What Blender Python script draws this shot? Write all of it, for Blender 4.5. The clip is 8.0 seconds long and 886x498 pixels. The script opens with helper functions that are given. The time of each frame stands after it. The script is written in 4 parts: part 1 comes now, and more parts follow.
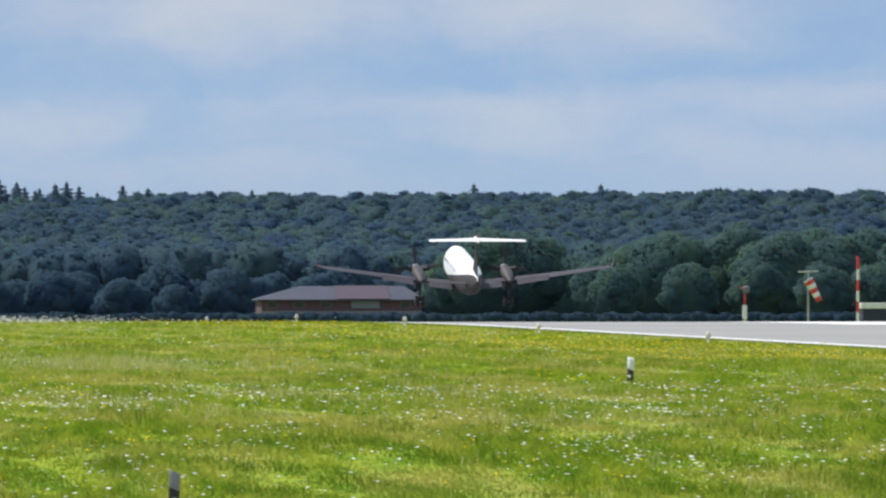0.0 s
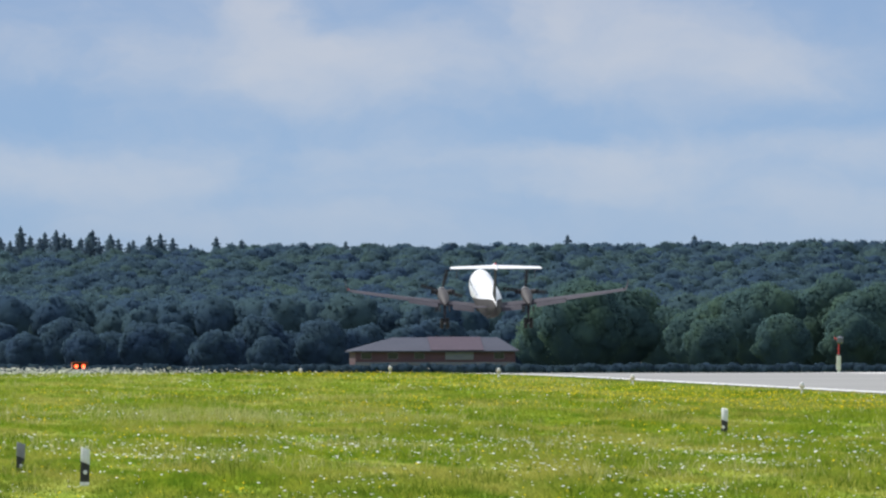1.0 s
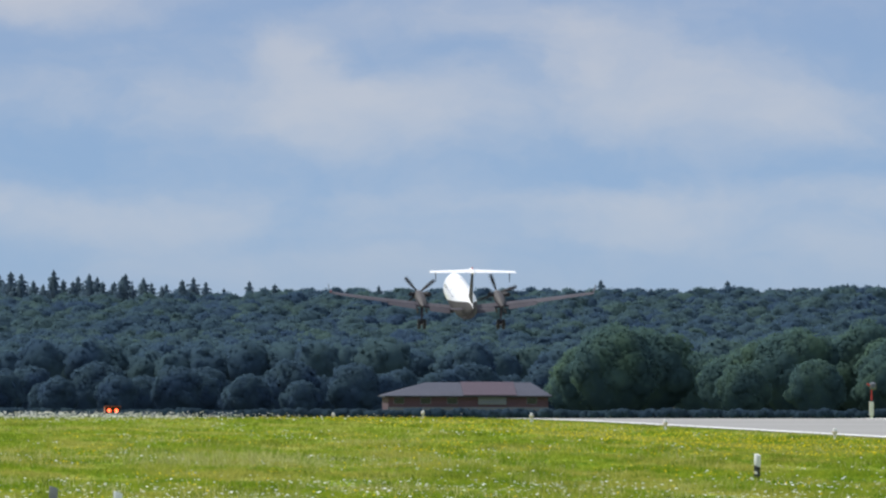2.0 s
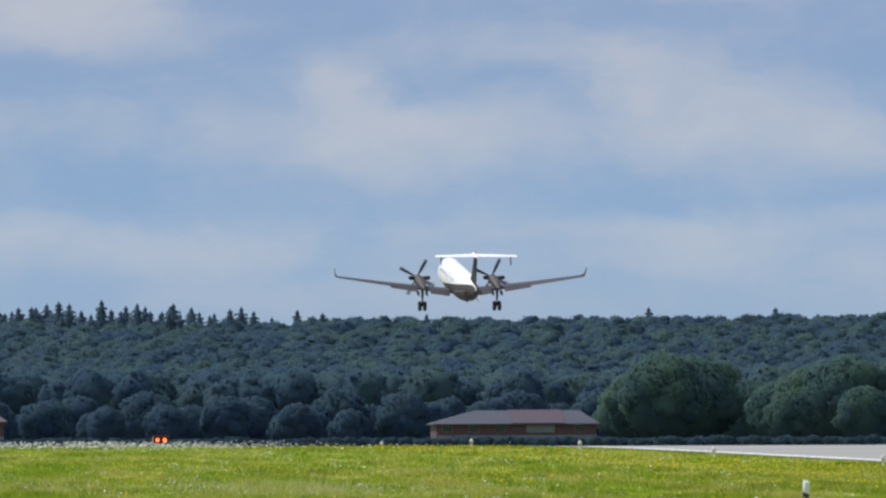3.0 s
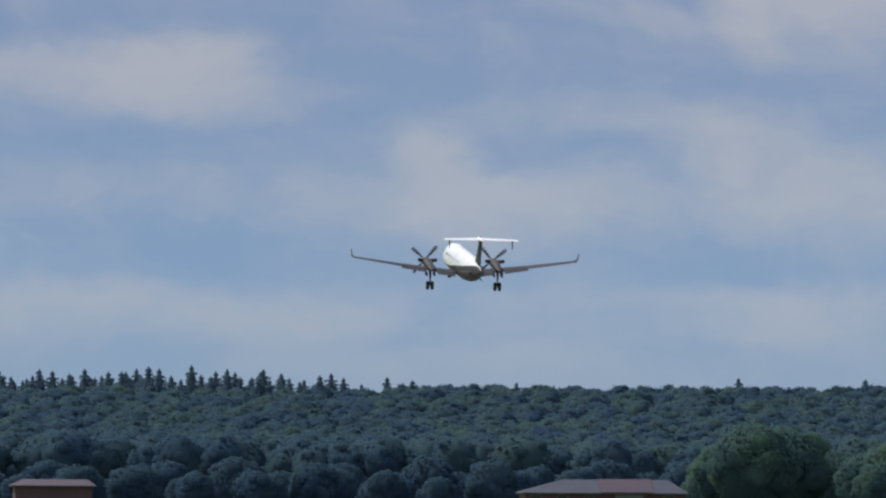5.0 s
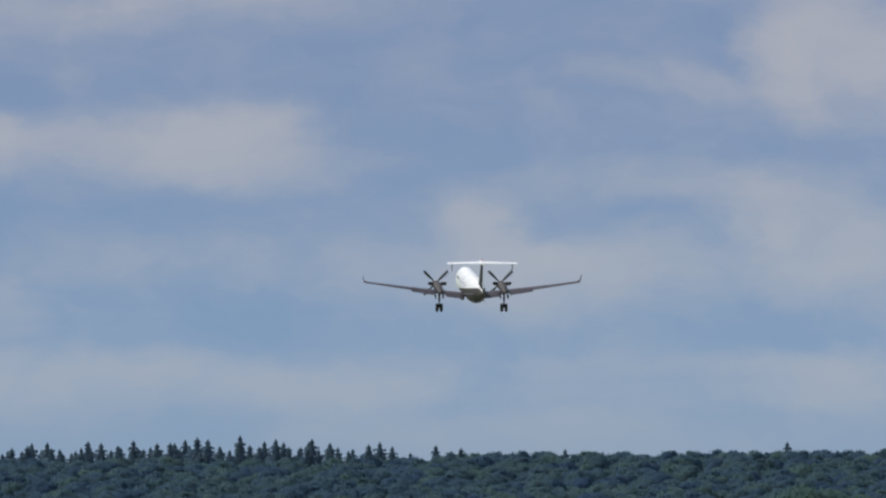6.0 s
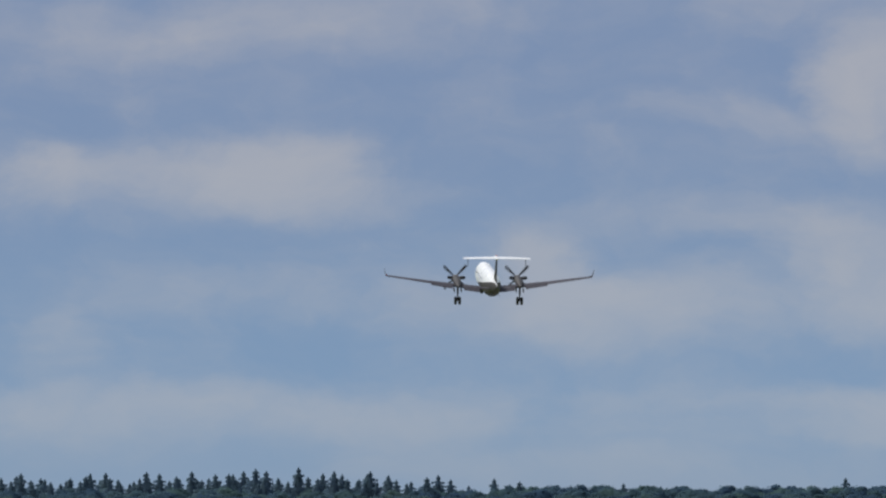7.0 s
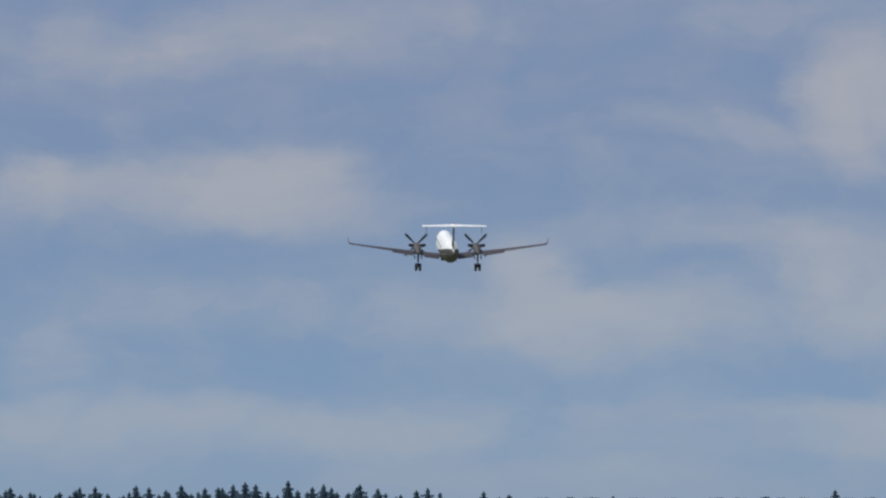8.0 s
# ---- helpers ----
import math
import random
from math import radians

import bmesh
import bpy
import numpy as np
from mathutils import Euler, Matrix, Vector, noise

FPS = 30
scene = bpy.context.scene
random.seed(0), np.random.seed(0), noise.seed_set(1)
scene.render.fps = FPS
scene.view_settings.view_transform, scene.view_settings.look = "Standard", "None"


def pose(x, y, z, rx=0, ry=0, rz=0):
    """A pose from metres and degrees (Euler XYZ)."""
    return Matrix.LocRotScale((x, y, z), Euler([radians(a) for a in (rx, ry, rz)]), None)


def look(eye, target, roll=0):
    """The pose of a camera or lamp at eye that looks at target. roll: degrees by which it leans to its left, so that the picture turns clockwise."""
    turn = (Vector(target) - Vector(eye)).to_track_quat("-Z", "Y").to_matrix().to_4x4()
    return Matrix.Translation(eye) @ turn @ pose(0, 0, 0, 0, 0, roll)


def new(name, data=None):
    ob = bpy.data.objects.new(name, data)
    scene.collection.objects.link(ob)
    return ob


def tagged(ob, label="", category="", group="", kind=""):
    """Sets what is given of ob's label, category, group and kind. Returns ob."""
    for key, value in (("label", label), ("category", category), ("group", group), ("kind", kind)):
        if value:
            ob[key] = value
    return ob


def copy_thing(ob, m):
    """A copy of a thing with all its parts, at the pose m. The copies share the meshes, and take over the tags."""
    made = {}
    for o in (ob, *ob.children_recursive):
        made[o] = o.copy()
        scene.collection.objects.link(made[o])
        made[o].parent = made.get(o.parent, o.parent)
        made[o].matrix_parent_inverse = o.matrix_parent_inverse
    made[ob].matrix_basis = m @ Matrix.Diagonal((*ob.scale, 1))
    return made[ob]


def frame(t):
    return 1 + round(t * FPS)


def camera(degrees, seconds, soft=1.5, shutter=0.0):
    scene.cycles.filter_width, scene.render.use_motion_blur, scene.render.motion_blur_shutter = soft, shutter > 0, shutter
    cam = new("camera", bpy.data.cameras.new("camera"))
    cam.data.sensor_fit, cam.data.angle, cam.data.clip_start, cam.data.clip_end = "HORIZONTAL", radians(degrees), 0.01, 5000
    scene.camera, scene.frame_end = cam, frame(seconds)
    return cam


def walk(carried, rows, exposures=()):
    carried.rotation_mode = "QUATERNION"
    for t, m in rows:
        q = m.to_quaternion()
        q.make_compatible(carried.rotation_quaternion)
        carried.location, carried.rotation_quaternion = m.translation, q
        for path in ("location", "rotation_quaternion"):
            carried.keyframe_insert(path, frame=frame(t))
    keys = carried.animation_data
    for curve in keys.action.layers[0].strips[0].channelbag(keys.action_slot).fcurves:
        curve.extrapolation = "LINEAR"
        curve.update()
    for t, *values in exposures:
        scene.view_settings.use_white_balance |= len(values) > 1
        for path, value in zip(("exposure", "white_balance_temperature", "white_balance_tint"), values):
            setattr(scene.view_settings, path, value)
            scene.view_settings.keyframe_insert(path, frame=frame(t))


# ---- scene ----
# The eye stands left of the runway; +y runs along the runway, x = 0 under the eye.
EYE = (0.0, 0.0, 2.7)
cam = camera(3.592, 8.0, soft=2.3, shutter=0.4)
# seconds, degrees right of the runway's direction, degrees of elevation, roll
PAN = [(0.0, 4.7762, 0.0413, 0.000), (0.5, 4.5464, 0.1167, -0.026), (1.0, 4.3963, 0.2493, -0.085),
       (1.5, 4.3751, 0.3286, 0.015), (1.7, 4.3332, 0.3821, 0.027), (2.8, 4.0459, 0.5026, 0.064),
       (3.0, 4.0691, 0.5461, -0.202), (3.5, 4.1076, 0.6997, -0.164), (4.0, 3.9998, 0.7927, 0.011),
       (4.5, 3.8359, 0.8002, 0.264), (4.7, 3.7401, 0.8029, 0.433), (5.8, 3.5005, 1.0223, -0.150),
       (6.0, 3.5105, 1.0970, -0.300), (6.5, 3.4265, 1.2310, -0.006), (7.0, 3.2673, 1.2311, 0.134),
       (7.5, 3.2523, 1.2314, 0.185), (8.0, 3.3123, 1.2837, -0.003)]


def aim(yaw, lift, roll):
    a, e = radians(yaw), radians(lift)
    return look(EYE, (EYE[0] + math.sin(a) * 1000, EYE[1] + math.cos(a) * 1000, EYE[2] + math.tan(e) * 1000), roll)


walk(cam, [(t, aim(a, e, r)) for t, a, e, r in PAN],
     exposures=[(0.0, 0.22), (1.5, 0.13), (3.5, -0.04), (4.5, -0.19), (6.0, -0.29), (8.0, -0.37)])

# ---- sun and sky ----
SUN_EL, SUN_AZ = radians(54), radians(-58)      # azimuth from +y towards +x
to_sun = Vector((math.sin(SUN_AZ) * math.cos(SUN_EL), math.cos(SUN_AZ) * math.cos(SUN_EL), math.sin(SUN_EL)))
sun_data = bpy.data.lights.new("sun", "SUN")
sun_data.energy, sun_data.angle, sun_data.color = 4.0, radians(0.5), (1.0, 0.95, 0.87)
sun = new("sun", sun_data)
sun.matrix_world = look(to_sun * 100, (0, 0, 0))


class Nodes:
    """Short hand for building a node tree."""

    def __init__(self, tree):
        self.tree, self.n, self.l = tree, tree.nodes, tree.links
        self.n.clear()

    def add(self, kind, ins=None, operation=None, clamp=False):
        node = self.n.new(kind)
        if operation:
            node.operation = operation
        if clamp:
            node.use_clamp = True
        for k, v in (ins or {}).items():
            self.put(node.inputs[k], v)
        return node

    def put(self, socket, v):
        if isinstance(v, bpy.types.NodeSocket):
            self.l.new(v, socket)
        else:
            socket.default_value = v

    def math(self, op, a, b=0.0, clamp=False):
        return self.add("ShaderNodeMath", {0: a, 1: b}, operation=op, clamp=clamp).outputs[0]

    def mix(self, fac, a, b, blend="MIX"):
        m = self.add("ShaderNodeMix")
        m.data_type, m.blend_type = "RGBA", blend
        self.put(m.inputs[0], fac), self.put(m.inputs[6], a), self.put(m.inputs[7], b)
        return m.outputs[2]

    def ramp(self, fac, lo, hi, a=0.0, b=1.0, smooth=True):
        m = self.add("ShaderNodeMapRange", {0: fac, 1: lo, 2: hi, 3: a, 4: b})
        m.interpolation_type = "SMOOTHSTEP" if smooth else "LINEAR"
        return m.outputs[0]

    def noise(self, vec, scale, detail=4.0, rough=0.55, dist=0.0):
        return self.add("ShaderNodeTexNoise", {"Vector": vec, "Scale": scale, "Detail": detail, "Roughness": rough, "Distortion": dist}).outputs[0]

    def scaled(self, vec, s, loc=(0, 0, 0)):
        return self.add("ShaderNodeMapping", {"Vector": vec, "Scale": s, "Location": loc}).outputs[0]


def rgb(r, g, b):
    return (r, g, b, 1.0)


world = bpy.data.worlds.new("sky")
scene.world = world
world.use_nodes = True
w = Nodes(world.node_tree)
way = w.add("ShaderNodeTexCoord").outputs["Generated"]
air = w.add("ShaderNodeTexSky")
air.sky_type, air.sun_disc, air.sun_elevation, air.sun_rotation = "NISHITA", False, SUN_EL, SUN_AZ
nishita = air.outputs[0]
clear = w.mix(1.0, nishita, rgb(0.1, 0.1, 0.1), "MULTIPLY")
# low over the horizon: x and z of the direction, 25 to one
low = w.scaled(way, (25, 25, 25))
flat = w.scaled(low, (1, 0, 1))
wob = w.add("ShaderNodeTexNoise", {"Vector": w.scaled(flat, (1.0, 1.0, 1.7)), "Scale": 2.6, "Detail": 7.0, "Roughness": 0.58}).outputs[1]
wob = w.add("ShaderNodeVectorMath", {0: wob, 1: (0.5, 0.5, 0.5)}, operation="SUBTRACT").outputs[0]
wob = w.add("ShaderNodeVectorMath", {0: wob, 1: (0.42, 0.0, 0.17)}, operation="MULTIPLY").outputs[0]
bent = w.add("ShaderNodeVectorMath", {0: flat, 1: wob}, operation="ADD").outputs[0]
# heaps of cloud, firm above and soft below: x, z, half width, half height, weight
HEAPS = [(1.36, 0.235, 0.13, 0.04, 0.75), (1.72, 0.43, 0.28, 0.05, 0.75), (2.35, 0.45, 0.22, 0.035, 0.5), (2.17, 0.265, 0.09, 0.04, 0.85), (2.36, 0.265, 0.16, 0.05, 0.6),
         (1.75, 0.255, 0.34, 0.05, 0.28), (1.75, 0.15, 0.34, 0.045, 0.6), (2.70, 0.18, 0.26, 0.06, 0.8), (2.80, 0.30, 0.2, 0.04, 0.5), (2.0, 0.285, 0.75, 0.035, 0.25),
         (1.02, 0.245, 0.36, 0.045, 0.8), (0.72, 0.235, 0.2, 0.04, 0.4), (1.62, 0.165, 0.28, 0.03, 0.45), (2.05, 0.27, 0.2, 0.03, 0.35),
         (1.605, 0.535, 0.075, 0.06, 0.95), (1.78, 0.455, 0.16, 0.055, 0.72), (1.50, 0.47, 0.14, 0.06, 0.25), (2.10, 0.53, 0.1, 0.07, 0.8), (2.22, 0.51, 0.15, 0.08, 0.75),
         (2.42, 0.47, 0.2, 0.07, 0.5), (2.0, 0.60, 0.24, 0.045, 0.5), (1.12, 0.695, 0.13, 0.055, 0.85), (1.27, 0.64, 0.14, 0.05, 0.5), (0.92, 0.68, 0.2, 0.055, 0.5), (0.72, 0.665, 0.1, 0.05, 0.75),
         (2.19, 0.85, 0.07, 0.09, 1.0), (2.34, 0.82, 0.2, 0.1, 0.75), (1.98, 0.79, 0.2, 0.03, 0.45), (0.92, 0.92, 0.26, 0.07, 0.6), (1.30, 0.95, 0.22, 0.06, 0.5), (0.70, 0.38, 0.07, 0.05, 0.4), (0.98, 0.45, 0.24, 0.05, 0.3), (1.28, 0.52, 0.3, 0.05, 0.2), (2.02, 0.97, 0.14, 0.04, 0.35)]
cloud = None
for hx, hz, rx, rz, weight in HEAPS:
    d = w.add("ShaderNodeSeparateXYZ", {0: w.scaled(bent, (1 / rx, 0, 1 / rz), (-hx / rx, 0, -hz / rz))})
    dz = w.math("MAXIMUM", w.math("MULTIPLY", d.outputs[2], 1.25), w.math("MULTIPLY", d.outputs[2], -0.75))
    d = w.math("SQRT", w.math("ADD", w.math("POWER", w.math("ABSOLUTE", d.outputs[0]), 2.0), w.math("POWER", dz, 2.0)))
    d = w.ramp(d, 1.95, 0.1, 0.0, weight)
    cloud = d if cloud is None else w.math("SUBTRACT", w.math("ADD", cloud, d), w.math("MULTIPLY", cloud, d))
fine = w.noise(w.scaled(bent, (1.5, 1.0, 2.4)), 3.2, 8.0, 0.6)
layers = w.noise(w.scaled(bent, (0.8, 1.0, 4.5)), 1.9, 3.0, 0.5)
cloud = w.math("ADD", w.math("MULTIPLY", cloud, 0.74), w.math("MULTIPLY", w.math("SUBTRACT", fine, 0.5), 0.85))
cloud = w.math("ADD", cloud, w.math("MULTIPLY", w.math("SUBTRACT", layers, 0.45), 0.7))
cloud = w.ramp(cloud, -0.12, 0.9)
lift = w.add("ShaderNodeSeparateXYZ", {0: low}).outputs[2]
blue = w.mix(w.ramp(lift, 0.1, 0.95), rgb(0.264, 0.408, 0.61), rgb(0.25, 0.35, 0.55))
white = w.mix(w.ramp(lift, 0.1, 0.95), rgb(0.44, 0.508, 0.612), rgb(0.485, 0.51, 0.588))
deck = w.mix(cloud, blue, white)
haze = w.mix(w.ramp(lift, 0.05, 0.3, 0.7, 0.0), deck, rgb(0.335, 0.435, 0.575))
high = w.mix(w.ramp(w.noise(w.scaled(way, (2.2, 2.2, 5.0)), 1.5, 6.0, 0.6), 0.40, 0.6, 0.1, 0.85), clear, rgb(1.0, 1.08, 1.2))
sky = w.mix(w.ramp(lift, 1.6, 7.0), haze, high)
bg = w.add("ShaderNodeBackground", {0: sky, 1: 1.0})
w.l.new(bg.outputs[0], w.add("ShaderNodeOutputWorld").inputs[0])


# ---- materials ----
def surface(name, dark, light, grain=8.0, patch=0.6, rough=0.6, metal=0.0, bump=0.1, speck=0.5, spec=0.5, per_piece=0.0):
    """A material that wanders between two colours at two scales."""
    m = bpy.data.materials.new(name)
    m.use_nodes = True
    n = Nodes(m.node_tree)
    co = n.add("ShaderNodeTexCoord").outputs["Object"]
    big, small = n.noise(co, patch, 3.0), n.noise(co, grain, 6.0, 0.65)
    fac = n.math("ADD", n.math("MULTIPLY", n.ramp(big, 0.3, 0.7), 1 - speck), n.math("MULTIPLY", n.ramp(small, 0.3, 0.7), speck), True)
    col = n.mix(fac, rgb(*dark), rgb(*light))
    if per_piece:
        r = n.add("ShaderNodeNewGeometry").outputs["Random Per Island"]
        col = n.mix(1.0, col, n.mix(r, rgb(*[1 - per_piece] * 3), rgb(*[1 + per_piece] * 3)), "MULTIPLY")
    bs = n.add("ShaderNodeBsdfPrincipled", {"Base Color": col, "Metallic": metal, "Roughness": n.ramp(small, 0.2, 0.8, max(rough - 0.08, 0.03), min(rough + 0.1, 1.0)), "Specular IOR Level": spec})
    if bump:
        b = n.add("ShaderNodeBump", {"Strength": bump, "Distance": 0.02, "Height": small})
        n.l.new(b.outputs[0], bs.inputs["Normal"])
    n.l.new(bs.outputs[0], n.add("ShaderNodeOutputMaterial").inputs[0])
    return m


def foliage(name, cols, patch=0.1, through_light=0.35, coord="Object", wide=0.02, vary=0.27, stretch=1.0):
    """Leaves or blades: each island its own tint, with wide patches; light also passes through."""
    m = bpy.data.materials.new(name)
    m.use_nodes = True
    n = Nodes(m.node_tree)
    co = n.add("ShaderNodeTexCoord").outputs[coord]
    r = n.add("ShaderNodeNewGeometry").outputs["Random Per Island"]
    co = n.scaled(co, (stretch, 1.0, 1.0))
    big = n.noise(co, patch, 4.0, 0.6)
    huge = n.noise(co, wide, 3.0, 0.5)
    col = n.mix(n.ramp(big, 0.35, 0.65), rgb(*cols[0]), rgb(*cols[1]))
    col = n.mix(n.ramp(huge, 0.42, 0.66, 0.0, 0.75), col, rgb(*cols[2]))
    col = n.mix(1.0, col, n.mix(r, rgb(*[1 - vary] * 3), rgb(*[1 + vary] * 3)), "MULTIPLY")
    d = n.add("ShaderNodeBsdfDiffuse", {0: col})
    tr = n.add("ShaderNodeBsdfTranslucent", {0: col})
    mx = n.add("ShaderNodeMixShader", {0: through_light, 1: d.outputs[0], 2: tr.outputs[0]})
    n.l.new(mx.outputs[0], n.add("ShaderNodeOutputMaterial").inputs[0])
    return m


def glow(name, color, strength):
    m = bpy.data.materials.new(name)
    m.use_nodes = True
    n = Nodes(m.node_tree)
    e = n.add("ShaderNodeEmission", {0: rgb(*color), 1: strength})
    n.l.new(e.outputs[0], n.add("ShaderNodeOutputMaterial").inputs[0])
    return m


GRASS = foliage("meadow_grass", [(0.13, 0.222, 0.018), (0.285, 0.34, 0.034), (0.375, 0.355, 0.09)], 0.16, 0.45, wide=0.04, stretch=9.0, vary=0.17)
STRAW = foliage("pale_stalks", [(0.42, 0.42, 0.16), (0.52, 0.49, 0.24), (0.36, 0.38, 0.11)], 0.3, 0.4)
TUSSOCK = foliage("tussock_blades", [(0.10, 0.17, 0.016), (0.15, 0.215, 0.022), (0.19, 0.22, 0.035)], 0.3, 0.35, wide=0.1)
TURF = foliage("turf", [(0.13, 0.21, 0.025), (0.23, 0.29, 0.038), (0.29, 0.29, 0.08)], 0.16, 0.0, wide=0.04, stretch=9.0)
PETAL = foliage("white_petals", [(0.75, 0.75, 0.72), (0.82, 0.82, 0.8), (0.66, 0.68, 0.72)], 0.5, 0.2)
YELLOW = foliage("yellow_petals", [(0.75, 0.58, 0.02), (0.8, 0.66, 0.04), (0.7, 0.5, 0.02)], 0.5, 0.2)
# Woodland leaves bluer than foliage is: the distance haze sits in the colour.
HAZED_WOODS = foliage("hazed_woodland_leaves", [(0.056, 0.1, 0.165), (0.087, 0.147, 0.142), (0.062, 0.111, 0.162)], 0.05, 0.5, wide=0.006, vary=0.05)
# Green leaves with added blue, a tint for the haze before the border trees.
HAZED_LEAF = foliage("hazed_broad_leaves", [(0.07, 0.127, 0.132), (0.106, 0.177, 0.124), (0.068, 0.125, 0.138)], 0.15, 0.5, wide=0.05, vary=0.14)
# Navy of the mirage band and haze, given to the hedge as leaf colour.
HAZED_HEDGE = foliage("hazed_hedge_leaves", [(0.04, 0.07, 0.105), (0.05, 0.084, 0.108), (0.04, 0.07, 0.105)], 0.2, 0.4, wide=0.05, vary=0.15)
# Edge trees: haze and shade of the wood's foot put into the leaf colour.
HAZED_EDGE_LEAF = foliage("hazed_edge_leaves", [(0.057, 0.101, 0.165), (0.074, 0.126, 0.152), (0.055, 0.099, 0.168)], 0.08, 0.5, wide=0.03, vary=0.12)
# Needles lightened and blued, aerial haze painted into the base colour.
HAZED_NEEDLE = foliage("hazed_spruce_needles", [(0.085, 0.135, 0.19), (0.105, 0.16, 0.19), (0.08, 0.13, 0.19)], 0.4, 0.5, wide=0.1, vary=0.14)
BARK = surface("bark", (0.07, 0.055, 0.04), (0.14, 0.11, 0.085), 6, 1, 0.9, bump=0.4)
ASPHALT = surface("runway_asphalt", (0.195, 0.195, 0.19), (0.28, 0.278, 0.27), 3.0, 0.06, 0.85, bump=0.15)
CONCRETE = surface("pale_concrete", (0.55, 0.55, 0.54), (0.72, 0.72, 0.70), 2.0, 0.2, 0.8)
LINE = surface("worn_white_line_paint", (0.55, 0.55, 0.55), (0.82, 0.82, 0.80), 1.2, 0.12, 0.7)
WHITE = surface("white_paint", (0.76, 0.77, 0.79), (0.84, 0.84, 0.84), 3.0, 0.5, 0.3, bump=0.0)
# Wing grey is set darker to carry part of a cloud's shade.
GREY = surface("shade_darkened_wing_paint", (0.042, 0.04, 0.052), (0.066, 0.062, 0.078), 4.0, 0.7, 0.7, spec=0.2, bump=0.0)
# Belly grey is two-tone paint with the underside's own shade mixed in.
BELLY = surface("shade_darkened_belly_paint", (0.038, 0.036, 0.038), (0.07, 0.066, 0.068), 5.0, 0.8, 0.75, spec=0.2, bump=0.0)
NACELLE = surface("dark_nacelle_paint", (0.02, 0.018, 0.021), (0.046, 0.042, 0.046), 4.0, 1.5, 0.65, bump=0.0)
BLACK = surface("black_rubber", (0.012, 0.012, 0.012), (0.03, 0.03, 0.03), 20, 2, 0.75)
DARK = surface("dark_blade_paint", (0.018, 0.018, 0.021), (0.04, 0.04, 0.044), 10, 1, 0.6, bump=0.0, spec=0.2)
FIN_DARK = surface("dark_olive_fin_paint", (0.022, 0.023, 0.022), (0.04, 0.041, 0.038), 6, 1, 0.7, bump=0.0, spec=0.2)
STEEL = surface("brushed_metal", (0.35, 0.35, 0.36), (0.55, 0.55, 0.55), 14, 2, 0.35, metal=0.9, bump=0.0)
GLASS = surface("dark_cabin_glass", (0.01, 0.012, 0.015), (0.02, 0.022, 0.028), 2, 1, 0.08, bump=0.0)
POST_WHITE = surface("weathered_white_plastic", (0.55, 0.55, 0.54), (0.78, 0.78, 0.77), 30, 4, 0.5)
POST_GREY = surface("grey_reflective_sheeting", (0.16, 0.16, 0.17), (0.24, 0.24, 0.25), 30, 4, 0.5)
POST_BLACK = surface("black_plastic", (0.012, 0.012, 0.014), (0.03, 0.03, 0.03), 30, 4, 0.5)
REFLECTOR = surface("pale_reflector", (0.55, 0.56, 0.58), (0.75, 0.76, 0.78), 60, 10, 0.15)
LAMP_BEIGE = surface("beige_lamp_housing", (0.55, 0.45, 0.38), (0.72, 0.62, 0.54), 20, 4, 0.5)
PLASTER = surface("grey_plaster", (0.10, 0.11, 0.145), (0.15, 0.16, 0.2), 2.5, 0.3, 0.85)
RED = surface("red_paint", (0.42, 0.03, 0.035), (0.58, 0.05, 0.055), 6, 1, 0.55)
ORANGE = surface("orange_red_housing_paint", (0.5, 0.10, 0.03), (0.62, 0.16, 0.05), 8, 1, 0.5)
# Brick and tiles are muted towards purple-blue: distance haze in the colours.
BRICK = surface("hazed_brick_wall", (0.055, 0.03, 0.05), (0.085, 0.044, 0.066), 3.5, 0.3, 0.85)
ROOF = surface("hazed_blue_grey_tiles", (0.02, 0.025, 0.048), (0.032, 0.037, 0.064), 2.5, 0.3, 0.75)
ROOF_PINK = surface("hazed_pink_roof_tiles", (0.044, 0.029, 0.05), (0.06, 0.039, 0.062), 2.5, 0.3, 0.75)
SIGNAL = glow("red_signal_light", (1.0, 0.09, 0.03), 6.0)
# Dark soil, with the shade under the trees also in its colour.
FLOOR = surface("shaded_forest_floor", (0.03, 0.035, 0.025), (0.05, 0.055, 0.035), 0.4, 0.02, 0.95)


# ---- mesh helpers ----
def finish(bm, name, material, smooth=True):
    me = bpy.data.meshes.new(name)
    bmesh.ops.recalc_face_normals(bm, faces=bm.faces)
    bm.to_mesh(me)
    bm.free()
    me.materials.append(material)
    if smooth:
        me.polygons.foreach_set("use_smooth", [True] * len(me.polygons))
        me.set_sharp_from_angle(angle=radians(38))
    return me


def part(name, bm, material, parent, label=""):
    """Links a bmesh as one mesh object under a thing or under a part."""
    ob = new(name, finish(bm, name, material))
    ob.parent = parent
    return tagged(ob, label)


def thing(name, label, category, m=Matrix(), group=""):
    ob = new(name)
    ob.matrix_world = m
    return tagged(ob, label, category, group)


def loft(rings, caps=True):
    """A skin over rings of points, all of one count."""
    bm = bmesh.new()
    vs = [[bm.verts.new(p) for p in ring] for ring in rings]
    k = len(rings[0])
    for a, b in zip(vs, vs[1:]):
        for i in range(k):
            bm.faces.new((a[i], a[(i + 1) % k], b[(i + 1) % k], b[i]))
    if caps:
        bm.faces.new(vs[0]), bm.faces.new(vs[-1])
    return bm


